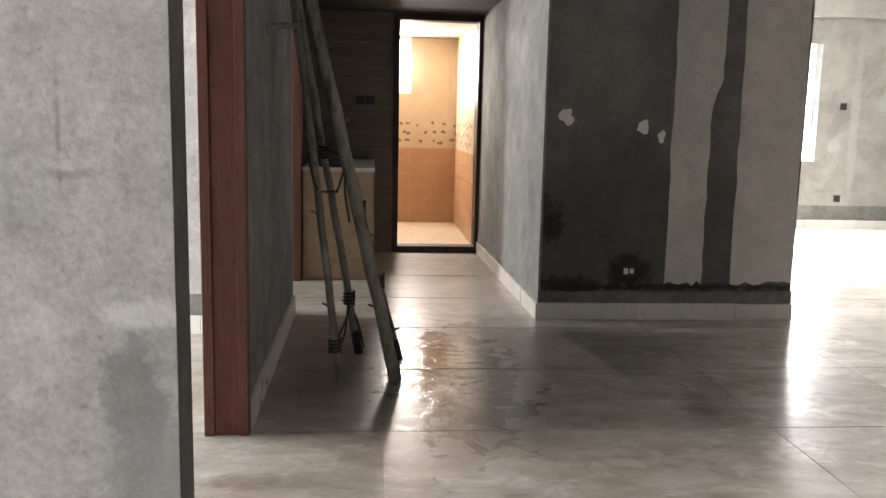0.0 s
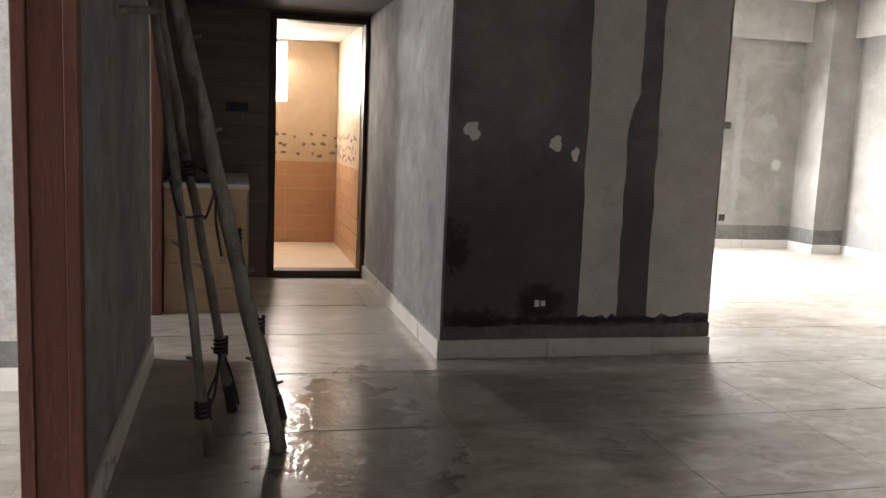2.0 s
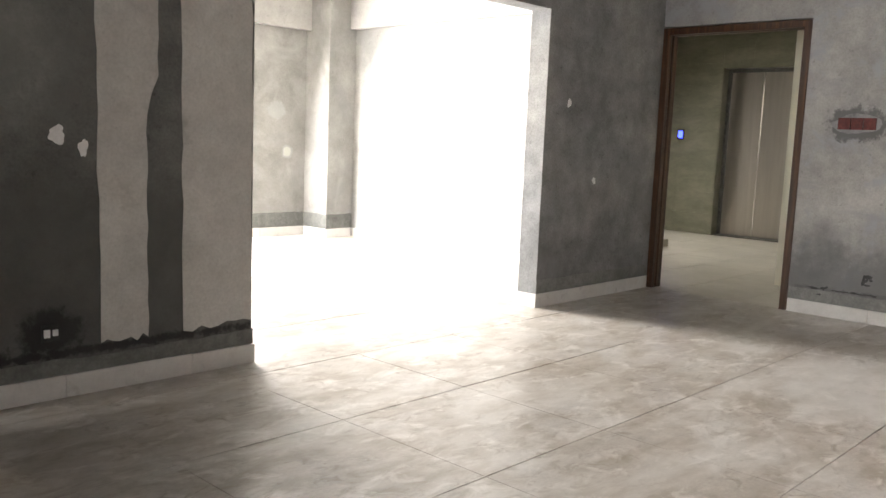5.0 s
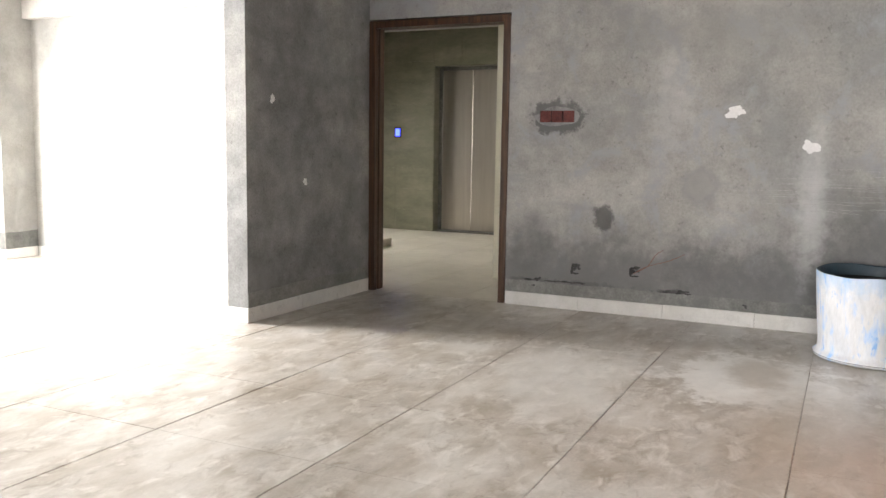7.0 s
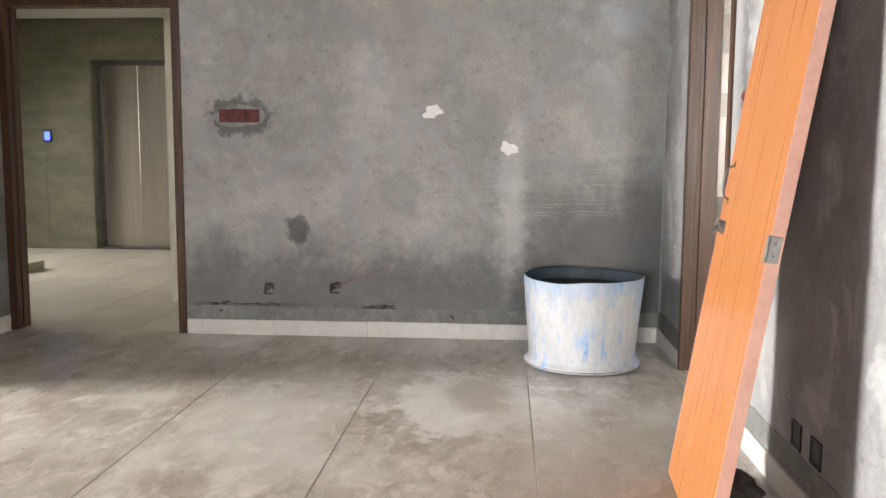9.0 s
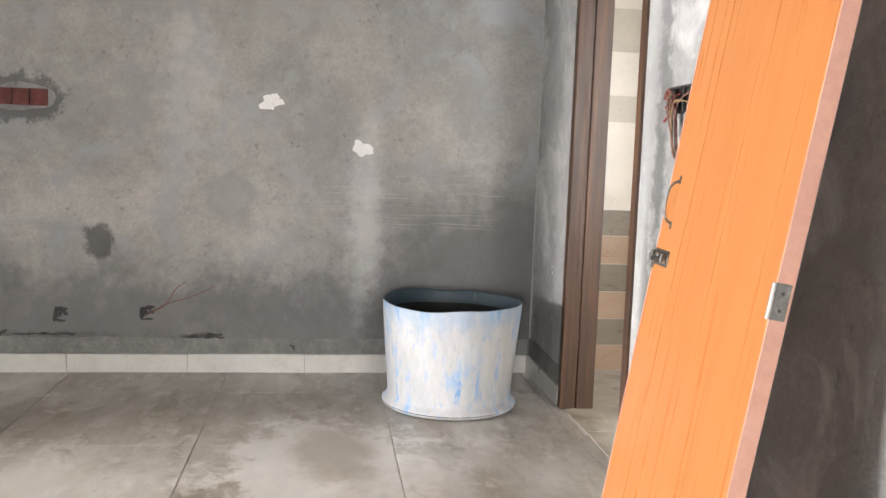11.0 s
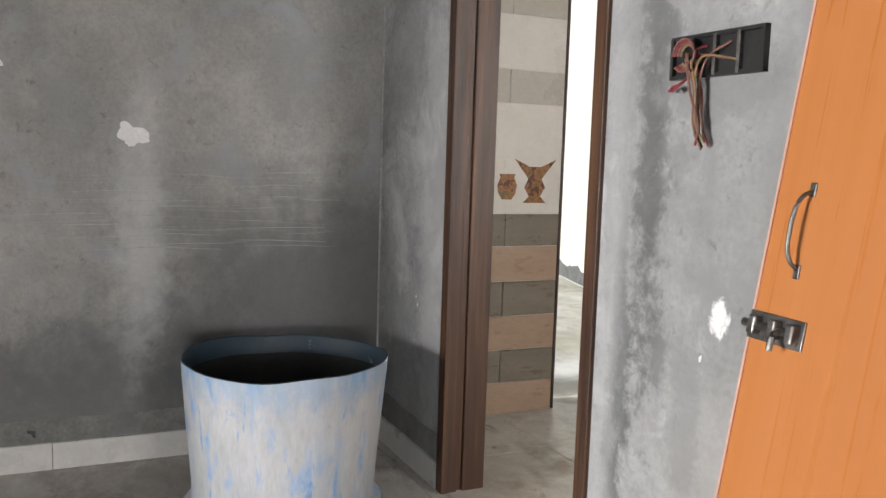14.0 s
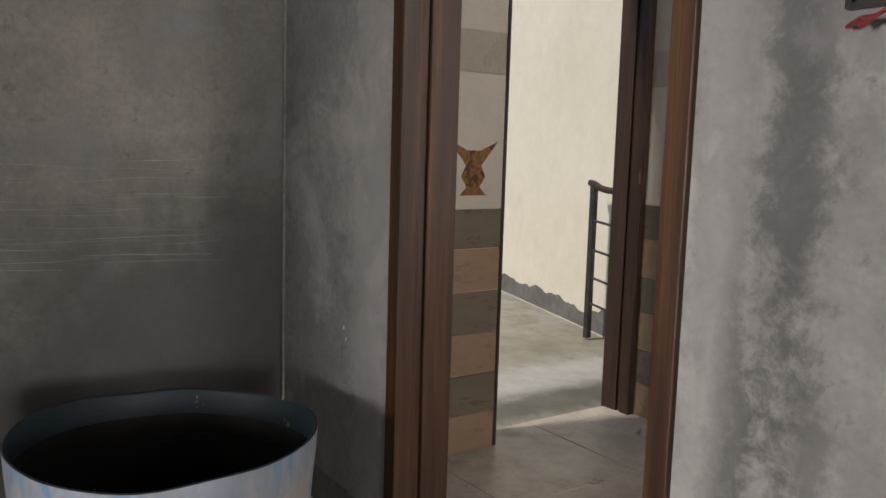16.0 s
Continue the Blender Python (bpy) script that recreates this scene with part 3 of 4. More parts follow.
wall_corridor = poly_wall("wall_corridor", [(0.708, 3.6), (0.661, 6.125), (0.81, 6.125), (0.86, 3.75), (0.722, 3.75), (0.722, 3.6)], 0, H, PLASTER, "grey plastered corridor wall with pale edge")
wall_pier = wall("wall_pier", [(0.722, 2.28, 3.6, 3.75, 0, H), (2.14, 2.28, 3.75, 8.3, 0, H)], PLASTER_DARK, "dark cement wall with pale putty strips, darker towards the floor")
wall_header = wall("wall_header", [(2.28, 4.741, 3.615, 3.785, 2.14, H)], PLASTER, "plastered beam over the wide opening")
wall_nib = wall("wall_nib", [(4.741, 6.47, 3.617, 3.785, 0, H)], PLASTER, "grey plastered wall end beside the entrance door")
wall_north = wall("wall_north", [(2.28, 2.9, BACK, BACK + 0.15, 0, H), (4.8, 6.55, BACK, BACK + 0.15, 0, H), (2.9, 4.8, BACK, BACK + 0.15, 0, 0.78),
                                 (2.9, 4.8, BACK, BACK + 0.15, 2.11, H)], PLASTER_ROOM, "pale patched plaster wall with a bright window")
beam_north = wall("beam_north", [(2.28, 6.03, BACK - 0.09, BACK, 2.39, H)], PLASTER_BEAM, "pale beam along the top of the wall")
beam_east = wall("beam_east", [(6.33, 6.42, 3.785, 7.69, 2.42, H)], PLASTER_BEAM, "pale beam along the top of the wall")
column_north = wall("column_north", [(6.03, 6.42, 7.69, BACK, 0, H)], PLASTER_ROOM, "square plastered corner column")
wall_room_east = wall("wall_room_east", [(6.42, 6.57, 3.785, 8.27, 0, H)], PLASTER_ROOM, "pale patched plaster wall of the bright room")
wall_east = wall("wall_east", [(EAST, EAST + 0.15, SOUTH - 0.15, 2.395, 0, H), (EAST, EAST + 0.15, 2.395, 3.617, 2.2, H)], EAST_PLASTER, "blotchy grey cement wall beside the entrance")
wall_south = wall("wall_south", [(5.652, EAST, SOUTH - 0.15, SOUTH, 0, H), (4.742, 5.652, SOUTH - 0.15, SOUTH, 2.2, H), (1.1, 4.742, SOUTH - 0.15, SOUTH, 0, H)], SOUTH_PLASTER,
                  "grey plastered wall with the kitchen doorway")
wall_closing = wall("wall_closing", [(-4.55, -4.4, -2.6, 8.3, 0, H), (-4.55, 1.25, -2.75, -2.6, 0, H), (1.1, 1.25, -2.6, SOUTH - 0.15, 0, H), (-4.4, -0.9, 6.25, 6.4, 0, H)],
                    PLASTER_LIGHT, "plain plastered wall")
struct(box("ceiling", -4.6, 6.6, -2.8, 3.7, H, H + 0.15, RAW), "raw grey concrete ceiling slab", "ceiling")
struct(box("ceiling_passage", -4.6, 2.2, 3.7, 8.3, H, H + 0.15, RAW), "raw grey concrete ceiling slab", "ceiling")
struct(box("ceiling_room", 2.2, 6.6, 3.7, 8.3, H, H + 0.15, CEIL), "pale plastered ceiling of the bright room", "ceiling")
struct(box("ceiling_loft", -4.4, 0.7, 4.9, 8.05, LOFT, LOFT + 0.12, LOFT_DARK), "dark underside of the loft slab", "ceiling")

# the washroom behind its door
wall_wash_back = wall("wall_washroom", [(-0.6, -0.25, 7.91, 8.05, 0, LOFT), (0.13, 0.9, 7.91, 8.05, 0, LOFT), (-0.25, 0.13, 7.91, 8.05, 0, 1.434), (-0.25, 0.13, 7.91, 8.05, 2.005, LOFT), (0.63, 0.78, 6.25, 7.91, 0, LOFT), (-0.62, -0.47, 6.25, 7.91, 0, LOFT)], CREAM, "cream tiled washroom wall")
struct(box("floor_washroom", -0.5, 0.66, 6.25, 7.92, -0.05, 0.045, CREAM), "cream tiled washroom floor", "floor")
struct(box("ceiling_washroom", -0.5, 0.66, 6.25, 7.92, 2.02, 2.05, CEIL), "pale washroom ceiling", "ceiling")
box("sill", -0.1, 0.68, 6.1, 6.25, 0, 0.055, DARK_WOOD, wall_toilet, "dark door sill")

# kitchen, veranda, lobby shells
wall_kitchen = wall("wall_kitchen", [(6.375, 6.52, -1.6, SOUTH - 0.15, 0, H), (6.375, 6.52, -2.4, -1.6, 2.2, H), (1.1, 6.52, -2.55, -2.39, 0, H)], KIT_WHITE, "tiled kitchen wall with a back door")
struct(box("ceiling_kitchen", 1.1, 6.52, -2.55, SOUTH - 0.15, H, H + 0.15, CEIL), "pale kitchen ceiling", "ceiling")
wall_stair = poly_wall("wall_stair", [(7.3, -3.33), (14.0, -5.223), (14.0, -5.4), (7.3, -3.5)], -1.5, 6.5, CREAM_PAINT, "cream painted outdoor stair wall")
wall_lobby = wall("wall_lobby", [(11.15, 11.35, 5.4, 9, 0, H), (11.15, 11.35, 1, 4.38, 0, H), (11.15, 11.35, 4.38, 5.4, 2.33, H), (11.45, 11.6, 4.2, 5.5, 0, H),
                                 (7.5, 11.3, 2.8, 2.96, 0, H), (6.47, 11.3, 8.3, 8.45, 0, H)], LOBBY, "pale green tiled lift lobby wall")
lobby_corner = wall("wall_lobby_corner", [(7.46, 7.5, 2.5, 2.96, 0, H), (6.47, 7.5, 2.1, 2.25, 0, H)], CREAM_PAINT, "cream painted lobby wall corner")
struct(box("ceiling_lobby", 6.47, 11.6, 1, 9, H, H + 0.15, CEIL), "pale lobby ceiling", "ceiling")
backdrop = struct(box("backdrop", 1.0, 7.0, 10.6, 10.62, -1, 5, SKY_GLOW), "bright overcast sky outside the window", "sky")
box_sky = struct(box("backdrop_washroom", -1.2, 0.9, 8.7, 8.72, 0.8, 3.2, SKY_GLOW), "bright sky outside the washroom window", "sky")
struct(box("ground", -60, 60, -60, 60, -3.2, -3.0, GROUT), "bare ground below the building", "ground")


# ---- door frames ----
def frame_set(name, face, pos, u0, u1, top, width, depth, material, label, proud=0.012, slim=0.0):
    """Two jambs and a head, each rebated."""
    ob = thing(name, label, "door frame")
    ob["kind"] = "structure"
    for side, (a, b) in (("jamb", (u0, u0 + width)), ("jamb", (u1 - (slim or width), u1)), ("head", (u0 + width, u1 - width))):
        bm = bmesh.new()
        z0, z1 = (0, top) if side == "jamb" else (top - width, top)
        for (d0, d1, cut) in ((-depth, -depth * 0.45, 0.0), (-depth * 0.45, -depth * 0.3, 0.012), (-depth * 0.3, proud, 0.0)):
            aa, bb, zz = a, b, z0
            if side == "head":
                zz = z0 + cut
            elif a == u0:
                bb = b - cut
            else:
                aa = a + cut
            p, q = at_face(face, pos, aa, zz, d0), at_face(face, pos, bb, z1, d1)
            cuboid(bm, min(p[0], q[0]), max(p[0], q[0]), min(p[1], q[1]), max(p[1], q[1]), zz, z1)
        part(side, bm, material, ob, bevel=0.003)
    return ob


frame_set("door_1", "W", EAST, 2.395, 3.613, 2.19, 0.055, 0.14, DOOR_WOOD, "varnished brown entrance door frame without a leaf")
frame_set("door_2", "N", SOUTH, 4.742, 5.652, 2.2, 0.05, 0.155, DOOR_WOOD, "varnished brown kitchen door frame without a leaf")
frame_set("door_3", "S", 6.115, -0.1, 0.68, 2.045, 0.05, 0.13, DARK_WOOD, "dark wooden washroom door frame")
frame_set("door_4", "W", 6.372, -2.4, -1.6, 2.2, 0.05, 0.16, DARK_WOOD, "dark wooden back door frame of the kitchen", 0.006, 0.014)
door_5 = thing("door_5", "primed reddish-brown frame post of the first doorway", "door frame")
door_5["kind"] = "structure"
bm = bmesh.new()
cuboid(bm, -0.9, -0.862, 1.743, 1.8, 0, 2.15)
cuboid(bm, -0.862, -0.775, 1.752, 1.8, 0, 2.15)
cuboid(bm, -0.775, -0.738, 1.743, 1.8, 0, 2.15)
part("jamb", bm, RED_WOOD, door_5, bevel=0.003)
box("head", -0.9, -0.738, 0.8, 1.8, 2.15, 2.2, RED_WOOD, door_5, bevel=0.003)
door_6 = thing("door_6", "reddish-brown frame post beside the tiled counter", "door frame")
door_6["kind"] = "structure"
box("jamb", -0.84, -0.782, 4.735, 4.9, 0, 2.05, RED_WOOD, door_6, bevel=0.004)


# ---- marks on the walls ----
def marks(name, parent, face, pos, outlines, material, label, d=0.003):
    for o in outlines:
        bm = bmesh.new()
        plate(bm, face, pos, o, d1=d)
        ob = part(name, bm, material, parent, label)


def strip(u0, u1, v0, v1, rng, lean=0.0, amp=0.012, step=0.09):
    n = int((v1 - v0) / step)
    right = [(u1 + lean * i / n + rng.uniform(-amp, amp) * 0.6, v0 + (v1 - v0) * i / n + (rng.uniform(-0.03, 0.02) if i == 0 else 0)) for i in range(n + 1)]
    left = [(u0 + lean * i / n + rng.uniform(-amp, amp) * 0.6, v0 + (v1 - v0) * i / n) for i in range(n + 1)]
    return left[::-1] + [(u0 + (u1 - u0) * k / 8, v0 + rng.uniform(-0.015, 0.02)) for k in range(1, 8)] + right


def stepped_strip(rng):
    """A putty strip whose far edge bulges above shoulder height."""
    left = [(1.478 - 0.016 * k / 20 + rng.uniform(-0.006, 0.006), 0.22 + (H - 0.22) * k / 20) for k in range(21)]
    right = []
    for k in range(31):
        v = 0.22 + (H - 0.22) * k / 30
        bulge = min(1, max(0, (v - 1.28) / 0.16))
        right.append((1.71 + 0.06 * bulge * bulge * (3 - 2 * bulge) - 0.02 * (v - 0.2) / 2.6 + rng.uniform(-0.005, 0.005), v))
    return left[::-1] + [(1.478 + 0.232 * k / 8, 0.22 + rng.uniform(-0.014, 0.02)) for k in range(1, 8)] + right


marks("putty_strip", wall_pier, "S", 3.6, [stepped_strip(RNG), strip(1.89, 2.278, 0.22, H, RNG, -0.02, 0.008)], STRIP, "pale putty strip")
marks("cement_band", wall_pier, "S", 3.6, [ragged_band(0.71, 2.288, 0.1, 0.175, RNG, 0.02)], BAND, "fresh cement band", 0.004)
marks("putty_patch", wall_pier, "S", 3.6, [blob(0.837, 1.205, 0.042, 0.045, RNG), blob(1.298, 1.155, 0.038, 0.034, RNG), blob(1.41, 1.1, 0.018, 0.042, RNG)], CHALK, "white putty dab")
marks("cement_band", wall_nib, "S", 3.617, [ragged_band(4.745, 6.3, 0.1, 0.2, RNG, 0.02)], BAND_PALE, "fresh cement band")
marks("putty_patch", wall_nib, "S", 3.617, [blob(5.024, 1.502, 0.02, 0.034, RNG), blob(5.407, 0.927, 0.02, 0.026, RNG)], CHALK, "white putty dab")
marks("cement_band", wall_east, "W", EAST, [ragged_band(-0.68, 2.39, 0.1, 0.19, RNG, 0.012)], BAND_PALE, "fresh cement band")
DAB = random.Random(12)
marks("putty_patch", wall_east, "W", EAST, [blob(0.764, 1.458, 0.056, 0.042, DAB, 34, 0.38), blob(0.278, 1.228, 0.048, 0.044, DAB, 34, 0.36)], CHALK, "white putty dab")
SMEARS = ((2.2, 0.203, 0.05, 0.006), (2.13, 0.21, 0.02, 0.014), (2.02, 0.203, 0.04, 0.006), (1.9, 0.204, 0.05, 0.006), (1.8, 0.206, 0.035, 0.008), (1.16, 0.196, 0.03, 0.009), (1.06, 0.2, 0.045, 0.01), (1.02, 0.19, 0.02, 0.006),
          (0.63, 0.142, 0.01, 0.014), (2.16, 0.16, 0.012, 0.007))
for k in range(70):
    u, v, w = RNG.uniform(-0.55, 0.3), 0.8 + 0.31 * ((k * 0.618) % 1), RNG.uniform(0.12, 0.6)
    a, b = v, v + RNG.uniform(-0.015, 0.015)
    h, bow = RNG.uniform(0.0006, 0.0016), RNG.uniform(-0.02, 0.028)
    low = [(u + w * k / 8, a + (b - a) * k / 8 + bow * (k / 8) * (1 - k / 8) + RNG.uniform(-0.0012, 0.0012)) for k in range(9)]
    marks("scratch", wall_east, "W", EAST, [low + [(p, q + h * (1 - abs(k - 4) / 5)) for k, (p, q) in reversed(list(enumerate(low)))]], SCRATCH if k % 5 else STRIP, "pale trowel scratch", 0.0022)
for u, v, ru, rv in SMEARS:
    marks("cement_smear", wall_east, "W", EAST, [blob(u, v, ru, rv, RNG, 26, 0.7)], SOOT, "dark cement smear", 0.005)
marks("cement_band", wall_south, "N", SOUTH, [ragged_band(1.12, 4.7, 0.1, 0.2, RNG, 0.015), ragged_band(5.67, 6.31, 0.1, 0.2, RNG, 0.015)], BAND_PALE, "fresh cement band")
marks("cement_bead", wall_south, "N", SOUTH, [strip(6.302, 6.307, 0.2, H, RNG, 0, 0.002)], SCRATCH, "pale corner bead", 0.006)
marks("putty_patch", wall_room_east, "W", 6.42, [blob(6.3, 1.255, 0.028, 0.055, RNG), blob(6.115, 0.79, 0.04, 0.05, RNG)], CHALK, "white putty dab")
for u, v in ((5.9, 0.66), (5.885, 0.63), (4.36, 0.78)):
    marks("chip", wall_south, "N", SOUTH, [blob(u, v, 0.003, 0.007, RNG, 9, 0.5)], CHALK, "white chip")
# sheet that turns the whole end face of the pale wall darker grey
marks("cement_edge", wall_entry, "E", -0.745, [[(0.655, 0.0), (0.795, 0.0), (0.795, H), (0.655, H)]], surf("darker_wall_end", ((0.3, g(0.13, GREEN)), (0.7, g(0.18, GREEN))), 2), "darker grey sheet over the wall end", 0.002)
marks("cement_band", wall_north, "S", BACK, [ragged_band(2.3, 6.02, 0.1, 0.27, RNG, 0.012)], BAND, "grey cement band")
marks("cement_band", column_north, "S", 7.69, [ragged_band(6.035, 6.415, 0.1, 0.27, RNG, 0.01)], BAND, "grey cement band")
marks("cement_band", column_north, "W", 6.03, [ragged_band(7.695, 8.115, 0.1, 0.27, RNG, 0.01)], BAND, "grey cement band")
marks("cement_band", wall_side_room, "S", 3.25, [ragged_band(-4.3, -0.92, 0.0, 0.22, RNG, 0.015)], BAND, "grey cement band")


# ---- skirting ----
def skirting(face, pos, u0, u1, z=0.1, length=0.62, proud=0.014, end=(0, 0)):
    ob = thing("baseboard", "white ceramic skirting along the wall foot", "skirting")
    ob["kind"] = "structure"
    u = u0 - end[0]
    while u < u1 + end[1] - 0.01:
        w = min(length, u1 + end[1] - u)
        p, q = at_face(face, pos, u + 0.001, 0, -0.01), at_face(face, pos, u + w - 0.001, 0, proud + RNG.uniform(-0.001, 0.001))
        bm = bmesh.new()
        cuboid(bm, min(p[0], q[0]), max(p[0], q[0]), min(p[1], q[1]), max(p[1], q[1]), 0.0, z + RNG.uniform(-0.002, 0.002))
        part("skirting_tile", bm, SKIRT, ob, bevel=0.002)
        u += w


skirting("S", 3.6, 0.71, 2.28, end=(0.016, 0.016))
skirting("S", 3.617, 4.741, 6.3, end=(0.016, 0))
skirting("W", 4.741, 3.617, 3.785)
skirting("W", EAST, -0.675, 2.39)
skirting("N", SOUTH, 5.655, 6.305)
skirting("N", SOUTH, 1.12, 4.741)
skirting("S", BACK, 2.3, 6.015)
skirting("W", 6.03, 7.69, 8.11, end=(0.014, 0))
skirting("S", 7.69, 6.03, 6.405)
skirting("W", 6.42, 3.8, 7.675)
skirting("S", 3.25, -4.3, -0.91)
corridor_base = thing("baseboard", "white ceramic skirting along the corridor wall", "skirting")
corridor_base["kind"] = "structure"
for i in range(4):
    bm = bmesh.new()
    a, b = i / 4 + 0.0008, (i + 1) / 4 - 0.0008
    p0, p1 = Vector((0.708, 3.6)), Vector((0.661, 6.1))
    q0, q1 = p0.lerp(p1, a), p0.lerp(p1, b)
    prism(bm, [(q0.x - 0.014, q0.y), (q0.x + 0.01, q0.y), (q1.x + 0.01, q1.y), (q1.x - 0.014, q1.y)], 0, 0.1)
    part("skirting_tile", bm, SKIRT, corridor_base, bevel=0.002)
passage_base = thing("baseboard", "dusty ceramic skirting below the leaning poles", "skirting")
passage_base["kind"] = "structure"
for i in range(3):
    box("skirting_tile", -0.76, -0.733, 1.81 + i * 0.635, 1.81 + (i + 1) * 0.635 - 0.002, 0, 0.12, SKIRT, passage_base, bevel=0.003)

# ---- tiled walls ----


def tile_rows(parent, face, pos, u0, u1, rows, width, d=0.006, name="tile", stagger=0.0, gap=0.003):
    """Rows of (z0, z1, material); the pieces of one row share their mesh where they are whole."""
    for n, (z0, z1, material) in enumerate(rows):
        u = u0 - (stagger * width if n % 2 else 0)
        while u < u1 - 0.005:
            a, b = max(u, u0) + gap / 2, min(u + width, u1) - gap / 2
            if b - a > 0.01:
                p, q = at_face(face, pos, a, 0, -0.004), at_face(face, pos, b, 0, d)
                bm = bmesh.new()
                cuboid(bm, min(p[0], q[0]), max(p[0], q[0]), min(p[1], q[1]), max(p[1], q[1]), z0 + gap / 2, z1 - gap / 2)
                part(name, bm, material, parent)
            u += width


kit_rows = [(0.0, 0.15, KIT_BROWN), (0.15, 0.304, KIT_DARK), (0.304, 0.463, KIT_BROWN), (0.463, 0.624, KIT_DARK), (0.624, 0.786, KIT_BROWN), (0.786, 0.935, KIT_DARK),
            (0.935, 1.19, KIT_WHITE), (1.19, 1.43, KIT_WHITE), (1.43, 1.58, KIT_BEIGE), (1.58, 1.82, KIT_WHITE), (1.82, 2.06, KIT_BEIGE), (2.06, 2.3, KIT_WHITE)]
for material, width in ((KIT_DARK, 0.283), (KIT_BROWN, 0.566), (KIT_WHITE, 0.566), (KIT_BEIGE, 0.283)):
    rows = [r for r in kit_rows if r[2] is material]
    tile_rows(wall_kitchen, "W", 6.375, -1.599, -0.845, rows, width)
    tile_rows(wall_kitchen, "N", -2.39, 4.4, 6.368, rows, width)
peach_rows = [(0.045 + 0.135 * k, 0.18 + 0.135 * k, PEACH) for k in range(6)] + [(0.855, 1.155, CREAM)] + [(1.155 + 0.29 * k, 1.445 + 0.29 * k, CREAM) for k in range(2)] + [(1.735, 2.02, CREAM)]
tile_rows(wall_wash_back, "W", 0.63, 6.26, 7.9, peach_rows, 0.41, d=0.005)
tile_rows(wall_wash_back, "S", 7.91, 0.13, 0.62, peach_rows, 0.41, d=0.005)
tile_rows(wall_wash_back, "S", 7.91, -0.46, 0.13, peach_rows[:7], 0.41, d=0.005)
for face, pos, spans in (("S", 7.904, (-0.3, 0.6)), ("W", 0.624, (6.5, 7.85))):
    u = spans[0]
    while u < spans[1]:
        for v in (0.92, 1.0, 1.1):
            marks("leaf_motif", wall_wash_back, face, pos, [blob(u + RNG.uniform(-0.05, 0.05), v + RNG.uniform(-0.02, 0.03), RNG.uniform(0.012, 0.032), RNG.uniform(0.01, 0.02), RNG, 12)], FLOWER, "printed leaf motif", 0.0015)
        u += 0.11
tile_rows(wall_toilet, "S", 6.125, -0.9, -0.1, [(0.3 * k, 0.3 * (k + 1), BROWN_TILE) for k in range(6)] + [(1.8, 2.05, BROWN_TILE)], 0.6, d=0.006, stagger=0.5)
tile_rows(wall_lobby, "W", 11.15, 5.41, 8.2, [(0.3 * k, 0.3 * (k + 1), LOBBY) for k in range(9)], 0.6, d=0.008)
tile_rows(wall_lobby, "W", 11.15, 3.0, 4.37, [(0.3 * k, 0.3 * (k + 1), LOBBY) for k in range(9)], 0.6, d=0.008)
tile_rows(wall_lobby, "W", 11.15, 4.38, 5.4, [(2.33, 2.7, LOBBY)], 0.6, d=0.008)
# printed vases
for u, face, pos in ((-1.318, "W", 6.369), (-2.39, "W", 6.369), (6.2, "N", -2.384)):
    half = ((0.025, 1.0), (0.045, 1.03), (0.05, 1.065), (0.035, 1.1), (0.042, 1.115))
    bm = bmesh.new()
    plate(bm, face, pos, [(u + x, z) for x, z in half] + [(u - x, z) for x, z in half[::-1]], d1=0.001)
    part("vase_motif", bm, POT, wall_kitchen, "printed round brown vase")
for u, face, pos in ((-1.462, "W", 6.369), (6.02, "N", -2.384)):
    bm = bmesh.new()
    plate(bm, face, pos, [(u + x, 0.985 + z) for x, z in ((-0.06, 0), (0.06, 0), (0.03, 0.03), (0.055, 0.07), (0.035, 0.11), (0.06, 0.14), (0.11, 0.2), (0.03, 0.165), (-0.03, 0.165), (-0.11, 0.2), (-0.06, 0.14), (-0.035, 0.11),
                                                          (-0.055, 0.07), (-0.03, 0.03))], d1=0.001)
    part("vase_motif", bm, POT, wall_kitchen, "printed two-handled brown vase")

# ---- lift ----
lift = thing("lift_door", "closed brushed steel lift door in the lobby", "lift door")
for y0, y1 in ((4.425, 4.888), (4.892, 5.355)):
    box("door_panel", 11.33, 11.37, y0, y1, 0.02, 2.28, LIFT_STEEL, lift, bevel=0.004)
box("jamb", 11.3, 11.4, 5.355, 5.4, 0, 2.33, STEEL, lift, bevel=0.003)
box("jamb", 11.3, 11.4, 4.38, 4.425, 0, 2.33, STEEL, lift, bevel=0.003)
box("head", 11.3, 11.4, 4.425, 5.355, 2.28, 2.33, STEEL, lift, bevel=0.003)
box("sill", 11.15, 11.4, 4.425, 5.355, 0.003, 0.02, STEEL, lift)
call = thing("lift_call_panel", "lift call panel with lit blue indicator", "call panel")
box("plate", 11.13, 11.142, 5.925, 6.03, 1.33, 1.48, BLACK, call, bevel=0.004)
box("indicator", 11.124, 11.13, 5.945, 6.01, 1.355, 1.455, BLUE_LED, call, "lit blue indicator")
step = struct(box("trim_lobby_step", 8.9, 9.3, 5.05, 6.2, 0.0, 0.09, LOBBY_FLOOR, bevel=0.006), "low pale tiled lobby step", "step")

# ---- switch boxes and sockets ----
box3 = thing("wall_box", "red three-gang conduit box with cement collar", "switch box")
bm = bmesh.new()
plate(bm, "W", EAST, blob(2.012, 1.43, 0.165, 0.072, RNG, 36, 0.12), d1=0.004)
part("collar", bm, PLASTER, box3, "grey cement collar")
